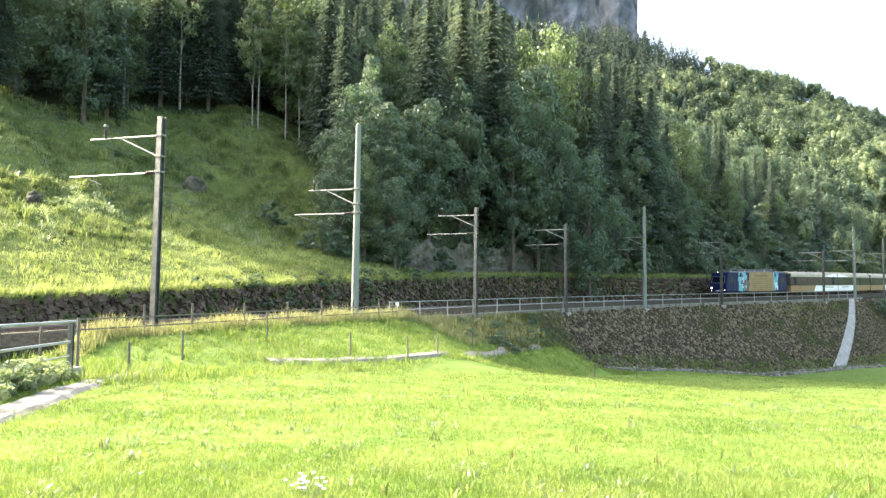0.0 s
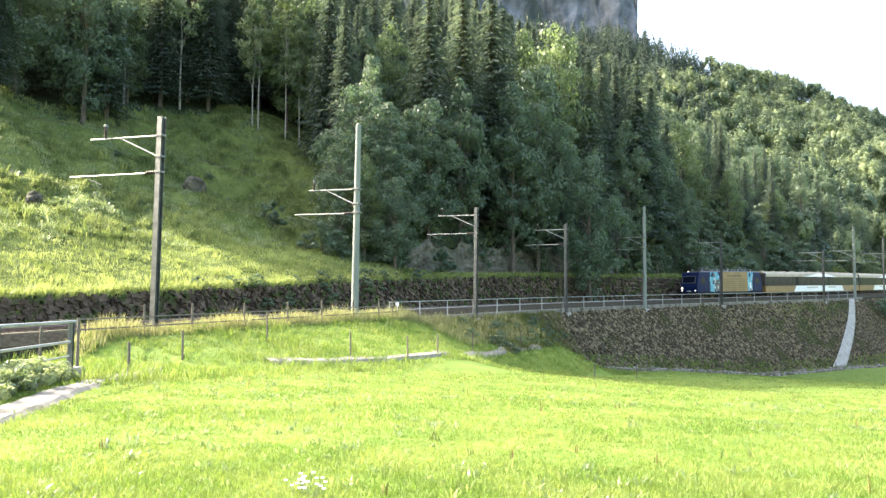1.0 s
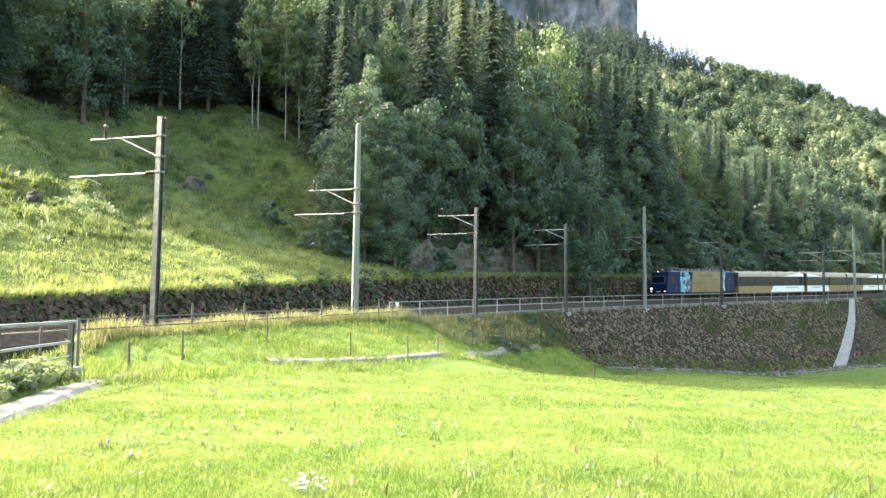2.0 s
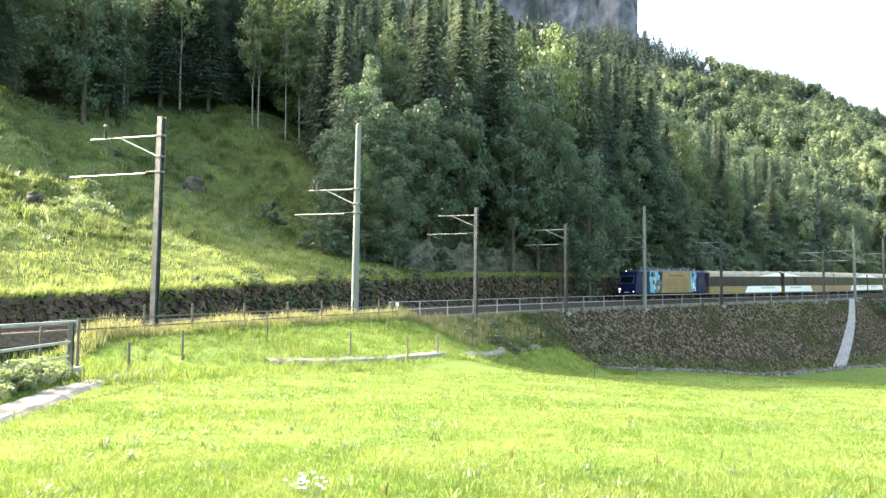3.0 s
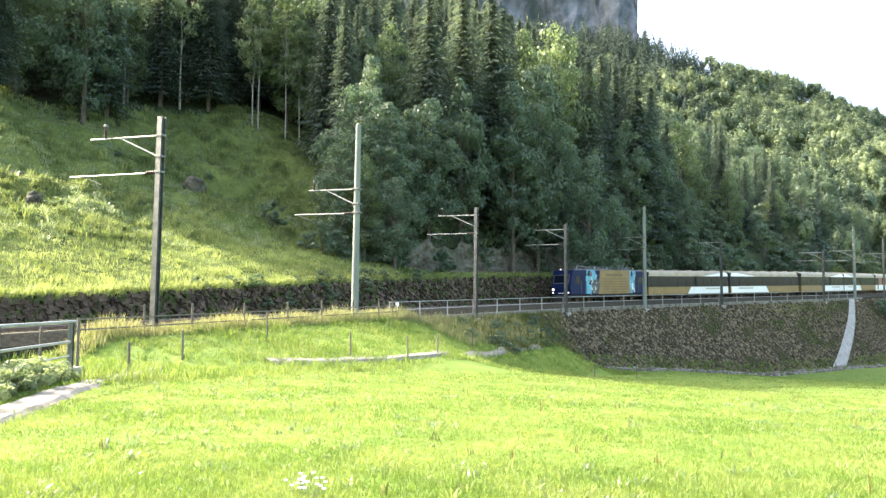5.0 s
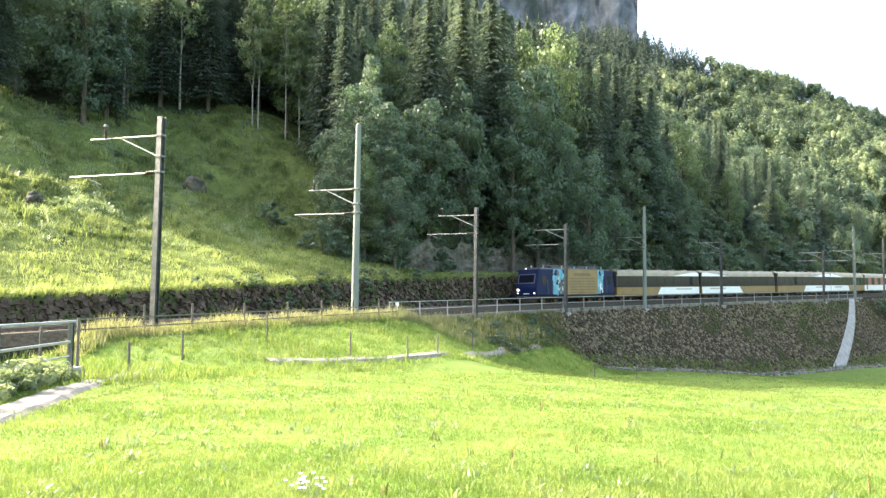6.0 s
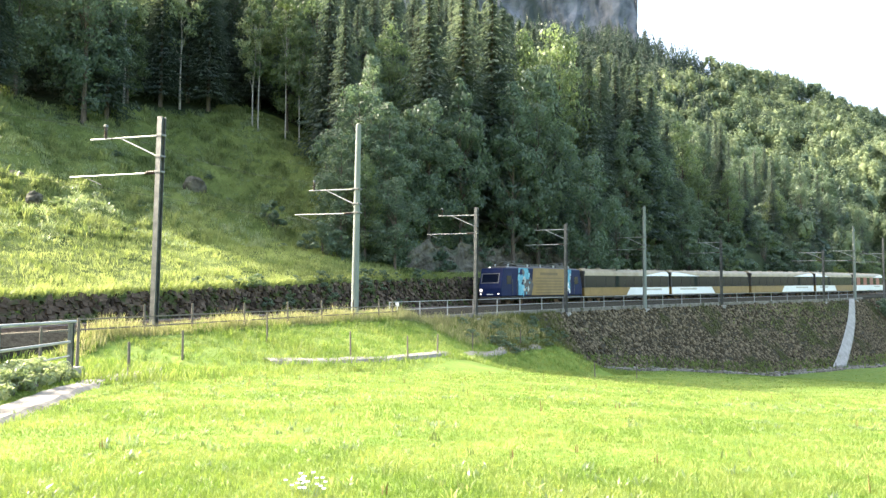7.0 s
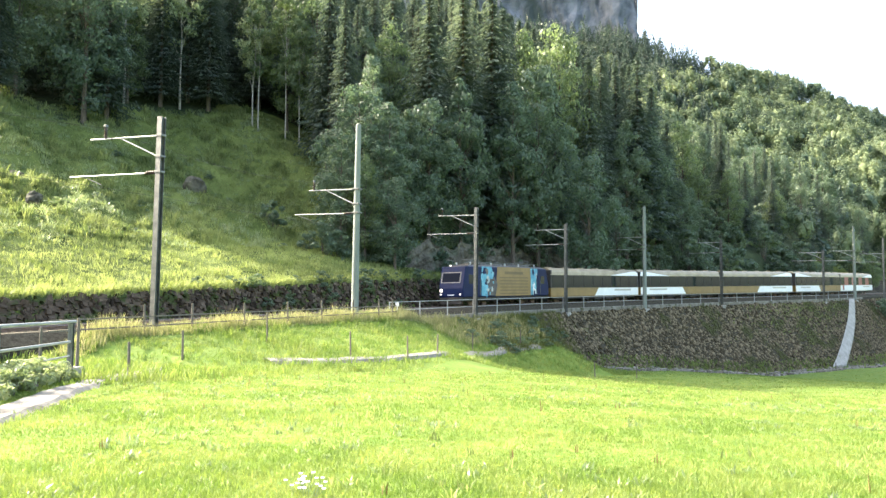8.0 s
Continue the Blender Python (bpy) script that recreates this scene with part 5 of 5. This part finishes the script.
def build_flowers(x, y, seed):
    """A clump of white flower heads on thin stems."""
    rnd = random.Random(seed)
    th = empty("flower_clump", pose(x, y, gz(x, y)), "clump of white meadow flowers in the grass", "flowers", "flowers of the meadow")
    stems, heads = bmesh.new(), bmesh.new()
    for i in range(12):
        a, r, h = rnd.uniform(0, 6.28), rnd.uniform(0, 0.11), rnd.uniform(0.10, 0.21)
        tip = Vector((math.cos(a) * r * 1.5, math.sin(a) * r * 1.5, h))
        tube(stems, (math.cos(a) * r * 0.4, math.sin(a) * r * 0.4, -0.02), tip, 0.003, 0.002, n=4)
        for k in range(6):
            b = 6.283 * k / 6
            c = tip + Vector((math.cos(b) * 0.012, math.sin(b) * 0.012, 0.004))
            tube(heads, c, c + Vector((math.cos(b) * 0.006, math.sin(b) * 0.006, 0.006)), 0.009, 0.004, n=5)
    part("stem", stems, M_LEAF, th)["kind"] = "stuff"
    part("blossom", heads, M_PETAL, th, "white petals")["kind"] = "stuff"


for _x, _y, _sd in ((-1.36, 7.55, 1), (-1.26, 7.35, 2)):
    build_flowers(_x, _y, _sd)
sign = boxed(-0.14, 0.14, -0.02, 0.02, 0.25, 0.55, bevel=0.01)
box(sign, -0.02, 0.02, -0.015, 0.015, -0.75, 0.25)
_me = bpy.data.meshes.new("marker_plate")
sign.to_mesh(_me)
sign.free()
_me.materials.append(M_WHITE)
marker = new("marker_plate", _me)
marker.matrix_basis = line_pose(-13.4, 3.15)
tagged(marker, "small white marker plate at the railing's end", "marker plate")

# ---- grass ----


def tufts(name, x, y, height, spread, blades, material, label, seed, width=0.012, lean=0.5):
    """Tufts of bent blades standing on the ground."""
    r = np.random.RandomState(seed)
    z = ground_z(x, y)
    n = len(x)
    X, Y, Z = (np.repeat(a, blades) for a in (x, y, z))
    H = np.repeat(height, blades) * r.uniform(0.55, 1.15, n * blades)
    sp = np.repeat(np.broadcast_to(spread, (n,)), blades)
    a = r.uniform(0, 6.283, n * blades)
    bx, by = X + np.cos(a) * sp * r.uniform(0, 1, len(a)), Y + np.sin(a) * sp * r.uniform(0, 1, len(a))
    a2 = r.uniform(0, 6.283, len(a))
    lx, ly = np.cos(a2) * H * lean * r.uniform(0.2, 1, len(a)), np.sin(a2) * H * lean * r.uniform(0.2, 1, len(a))
    w = np.repeat(np.broadcast_to(width, (n,)), blades) * r.uniform(0.7, 1.3, len(a))
    a3 = r.uniform(0, 6.283, len(a))
    wx, wy = np.cos(a3) * w, np.sin(a3) * w
    v = np.stack([np.stack([bx - wx, by - wy, Z - 0.02], 1), np.stack([bx + wx, by + wy, Z - 0.02], 1),
                  np.stack([bx + lx * 0.45 + wx * 0.8, by + ly * 0.45 + wy * 0.8, Z + H * 0.62], 1), np.stack([bx + lx * 0.45 - wx * 0.8, by + ly * 0.45 - wy * 0.8, Z + H * 0.62], 1),
                  np.stack([bx + lx, by + ly, Z + H], 1)], axis=1).reshape(-1, 3)
    i = np.arange(len(a)) * 5
    faces = np.concatenate([np.stack([i, i + 1, i + 2], 1), np.stack([i, i + 2, i + 3], 1), np.stack([i + 3, i + 2, i + 4], 1)], axis=0)
    return tagged(mesh_of(name, v, faces, material), label, "grass", kind="stuff")


def build_grass():
    r = np.random.RandomState(9)
    # the mown meadow: fine and dense close by, coarser tufts further off
    n = 165000
    y = 3.9 * (105 / 3.9) ** r.uniform(0, 1, n)
    x = y * r.uniform(-0.66, 0.66, n)
    s, o = to_line(x, y)
    ok = (o > 3.5) & (ground_z(x, y) < field_z(x, y) + 0.1) & (r.uniform(-1.0, 1.1, n) < 0.85 + wave(x, y, 0.5, 14) * 0.25 + wave(x, y, 5.0, 17) * 0.2)
    x, y = x[ok], y[ok]
    hh = 0.05 * (1 + 0.5 * wave(x, y, 1.2, 15)) * r.uniform(0.5, 1.5, len(x))
    tufts("meadow_grass", x, y, hh, 0.05 + 0.006 * y, 3, M_GRASS, "bright yellow green mown meadow grass", 13, 0.0015 + 0.00042 * y, 1.1)
    # taller herbs standing in it
    y = np.sqrt(r.uniform(5 ** 2, 60 ** 2, 1500))
    x = y * r.uniform(-0.62, 0.62, 1500)
    s, o = to_line(x, y)
    ok = (o > 8) & (ground_z(x, y) < field_z(x, y) + 0.1)
    tufts("meadow_herbs", x[ok], y[ok], r.uniform(0.06, 0.16, ok.sum()), 0.1, 7, M_HILLGRASS, "darker green herbs scattered through the meadow", 19, 0.012, 0.9)
    # slope above the line: short turf and high tussocks
    s = r.uniform(-62, 14, 56000)
    d = r.uniform(0, 42, 56000)
    pts = np.array([tuple(on_line(a, -4.2 - b))[:2] for a, b in zip(s, d)])
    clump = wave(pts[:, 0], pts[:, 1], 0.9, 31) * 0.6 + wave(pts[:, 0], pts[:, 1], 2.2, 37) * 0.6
    # the low band takes the paler tone in place of sun on it
    sunny = d + 2.5 * clump < 13
    high = 0.26 * (1 + 0.9 * np.clip(clump, -0.7, 1.4))
    tufts("hill_grass", pts[~sunny, 0], pts[~sunny, 1], high[~sunny], 0.25, 4, M_HILLGRASS, "rough tufted grass on the hillside above the track", 33, 0.02, 0.8)
    tufts("hay_grass", pts[sunny, 0], pts[sunny, 1], high[sunny], 0.25, 4, M_SUNGRASS, "yellow green hill grass on the lower slope, coloured paler for the sun on it", 32, 0.02, 0.8)
    pick = (clump > 0.35) & (d > 9)
    pick &= r.uniform(size=len(pick)) < 0.3
    tufts("tussocks", pts[pick, 0], pts[pick, 1], r.uniform(0.4, 0.95, pick.sum()), 0.4, 16, M_HILLGRASS, "high shaggy grass tussocks and fern on the hillside", 38, 0.035, 0.75)
    pick = (clump < -0.25) & (d > 8) & (r.uniform(size=len(d)) < 0.22)
    tufts("ferns", pts[pick, 0], pts[pick, 1], r.uniform(0.2, 0.6, pick.sum()), 0.45, 12, M_PALE, "pale glossy ferns and broad herbs on the hillside", 50, 0.028, 1.1)
    # terrace under the rock
    s = r.uniform(-12, 95, 6000)
    d = r.uniform(0, 4.5, 6000)
    pts = np.array([tuple(on_line(a, -4.2 - b))[:2] for a, b in zip(s, d)])
    tufts("terrace_grass", pts[:, 0], pts[:, 1], np.full(len(pts), 0.35), 0.25, 4, M_HILLGRASS, "long grass on the terrace behind the track", 34, 0.025, 0.7)
    # overhanging grass on the stone bank's lip
    s = r.uniform(-60, 90, 5000)
    pts = np.array([tuple(on_line(a, -4.2 - b))[:2] for a, b in zip(s, r.uniform(-0.1, 0.5, 5000))])
    tufts("bank_lip_grass", pts[:, 0], pts[:, 1], r.uniform(0.3, 0.75, 5000), 0.25, 5, M_SUNGRASS, "grass hanging over the lip of the stone bank", 39, 0.022, 1.1)
    # ferns and seedlings under the trees
    s = r.uniform(-6, 80, 9000)
    d = 5.2 + 24 * r.uniform(0, 1, 9000) ** 1.4
    pts = np.array([tuple(on_line(a, -4.2 - b))[:2] for a, b in zip(s, d)])
    pts = pts[wooded(pts[:, 0], pts[:, 1], s, d)]
    tufts("undergrowth", pts[:, 0], pts[:, 1], r.uniform(0.3, 0.9, len(pts)), 0.4, 8, M_LEAF, "ferns and low green undergrowth beneath the trees", 45, 0.05, 0.9)
    # weeds rooted between the embankment stones
    s = np.concatenate([r.normal(66, 7, 500), r.uniform(14, 110, 900)])
    o = np.concatenate([3.6 + np.abs(r.normal(0, 1.4, 500)), r.uniform(3.3, 10, 900)])
    pts = np.array([tuple(on_line(a, b))[:2] for a, b in zip(s, o)])
    keep = (ground_z(pts[:, 0], pts[:, 1]) > field_z(pts[:, 0], pts[:, 1]) + 0.1) & ((wave(pts[:, 0], pts[:, 1], 0.5, 61) > 0.25) | (np.arange(1400) < 500))
    pts = pts[keep]
    tufts("embankment_weeds", pts[:, 0], pts[:, 1], r.uniform(0.12, 0.4, len(pts)), 0.25, 6, M_HILLGRASS, "sparse weeds growing between the embankment stones", 46, 0.02, 0.9)
    # long grass at the foot of the stones
    s = r.uniform(10, 92, 2600)
    pts = np.array([toe(a, b) for a, b in zip(s, r.uniform(-0.9, 0.3, 2600))])
    tufts("foot_grass", pts[:, 0], pts[:, 1], r.uniform(0.15, 0.5, len(pts)), 0.2, 5, M_GRASS, "long grass along the foot of the embankment", 47, 0.018, 0.8)
    # brown dock stalks and broad herbs in the meadow
    y = np.sqrt(r.uniform(7 ** 2, 45 ** 2, 130))
    x = y * r.uniform(-0.6, 0.6, 130)
    s, o = to_line(x, y)
    ok = o > 9
    tufts("dock_stalks", x[ok], y[ok], r.uniform(0.12, 0.32, ok.sum()), 0.05, 5, M_DOCK, "thin brown dock stalks standing in the meadow", 48, 0.006, 0.25)
    y = np.sqrt(r.uniform(4.6 ** 2, 26 ** 2, 900))
    x = y * r.uniform(-0.62, 0.62, 900)
    s, o = to_line(x, y)
    ok = (o > 9) & (wave(x, y, 0.7, 63) > 0.0)
    tufts("broad_herbs", x[ok], y[ok], r.uniform(0.05, 0.12, ok.sum()), 0.1, 8, M_LEAFY, "low broad leaved herbs in the meadow", 49, 0.018, 1.3)
    # dry tall grass along the fence, and green on the bank
    s = r.uniform(-41, -7, 3600)
    o = r.uniform(2.9, 4.3, 3600)
    pts = np.array([tuple(on_line(a, b))[:2] for a, b in zip(s, o)])
    tufts("dry_grass", pts[:, 0], pts[:, 1], 0.42 * r.uniform(0.3, 1.7, len(pts)) * (1 + 0.45 * wave(pts[:, 0], pts[:, 1], 0.9, 41)), 0.2, 4, M_DRY, "tall dry straw coloured grass along the fence", 35, 0.012, 0.6)
    s = r.uniform(-52, 14, 17000)
    o = 2.8 + 10.5 * r.uniform(0, 1, 17000) ** 1.3
    pts = np.array([tuple(on_line(a, b))[:2] for a, b in zip(s, o)])
    hh = 0.22 * r.uniform(0.5, 1.5, len(pts)) * (1 + 0.7 * wave(pts[:, 0], pts[:, 1], 0.8, 43))
    nose = (s > -7 + 3 * wave(pts[:, 0], pts[:, 1], 0.6, 65)) & (o < 9)
    tufts("bank_grass", pts[~nose, 0], pts[~nose, 1], hh[~nose], 0.2, 4, M_GRASS, "long green grass on the railway bank", 36, 0.016, 0.8)
    tufts("bank_weeds", pts[nose, 0], pts[nose, 1], hh[nose] * 1.4, 0.25, 6, M_WEED, "rough dull green weeds on the nose of the railway bank, darkened for shade", 37, 0.018, 0.9)
    s, o = r.uniform(-12, 4, 900), r.uniform(3.4, 7.5, 900)
    pts = np.array([tuple(on_line(a, b))[:2] for a, b in zip(s, o)])
    tufts("dry_weeds", pts[:, 0], pts[:, 1], r.uniform(0.25, 0.8, 900), 0.2, 5, M_DRY, "dry seeding weeds on the railway bank", 44, 0.014, 0.6)


build_grass()


def motions():
    times = [i * 0.5 for i in range(17)]
    mids = [8.32] + [16.64 + 18.7 * (i + 0.5) for i in range(5)]
    for ob, mid, half in zip([loco] + coaches, mids, [4.6] + [6.3] * 5):
        walk(ob, [(t, ride(t, mid, half)) for t in times])
    for ax, y, r in AXLES:
        step = 0.1 / 1.5
        rows = [(i * step, Matrix.Translation((0, y, r)) @ Matrix.Rotation(SPEED * i * step / r, 4, 'X')) for i in range(121)]
        walk(ax, rows)


motions()
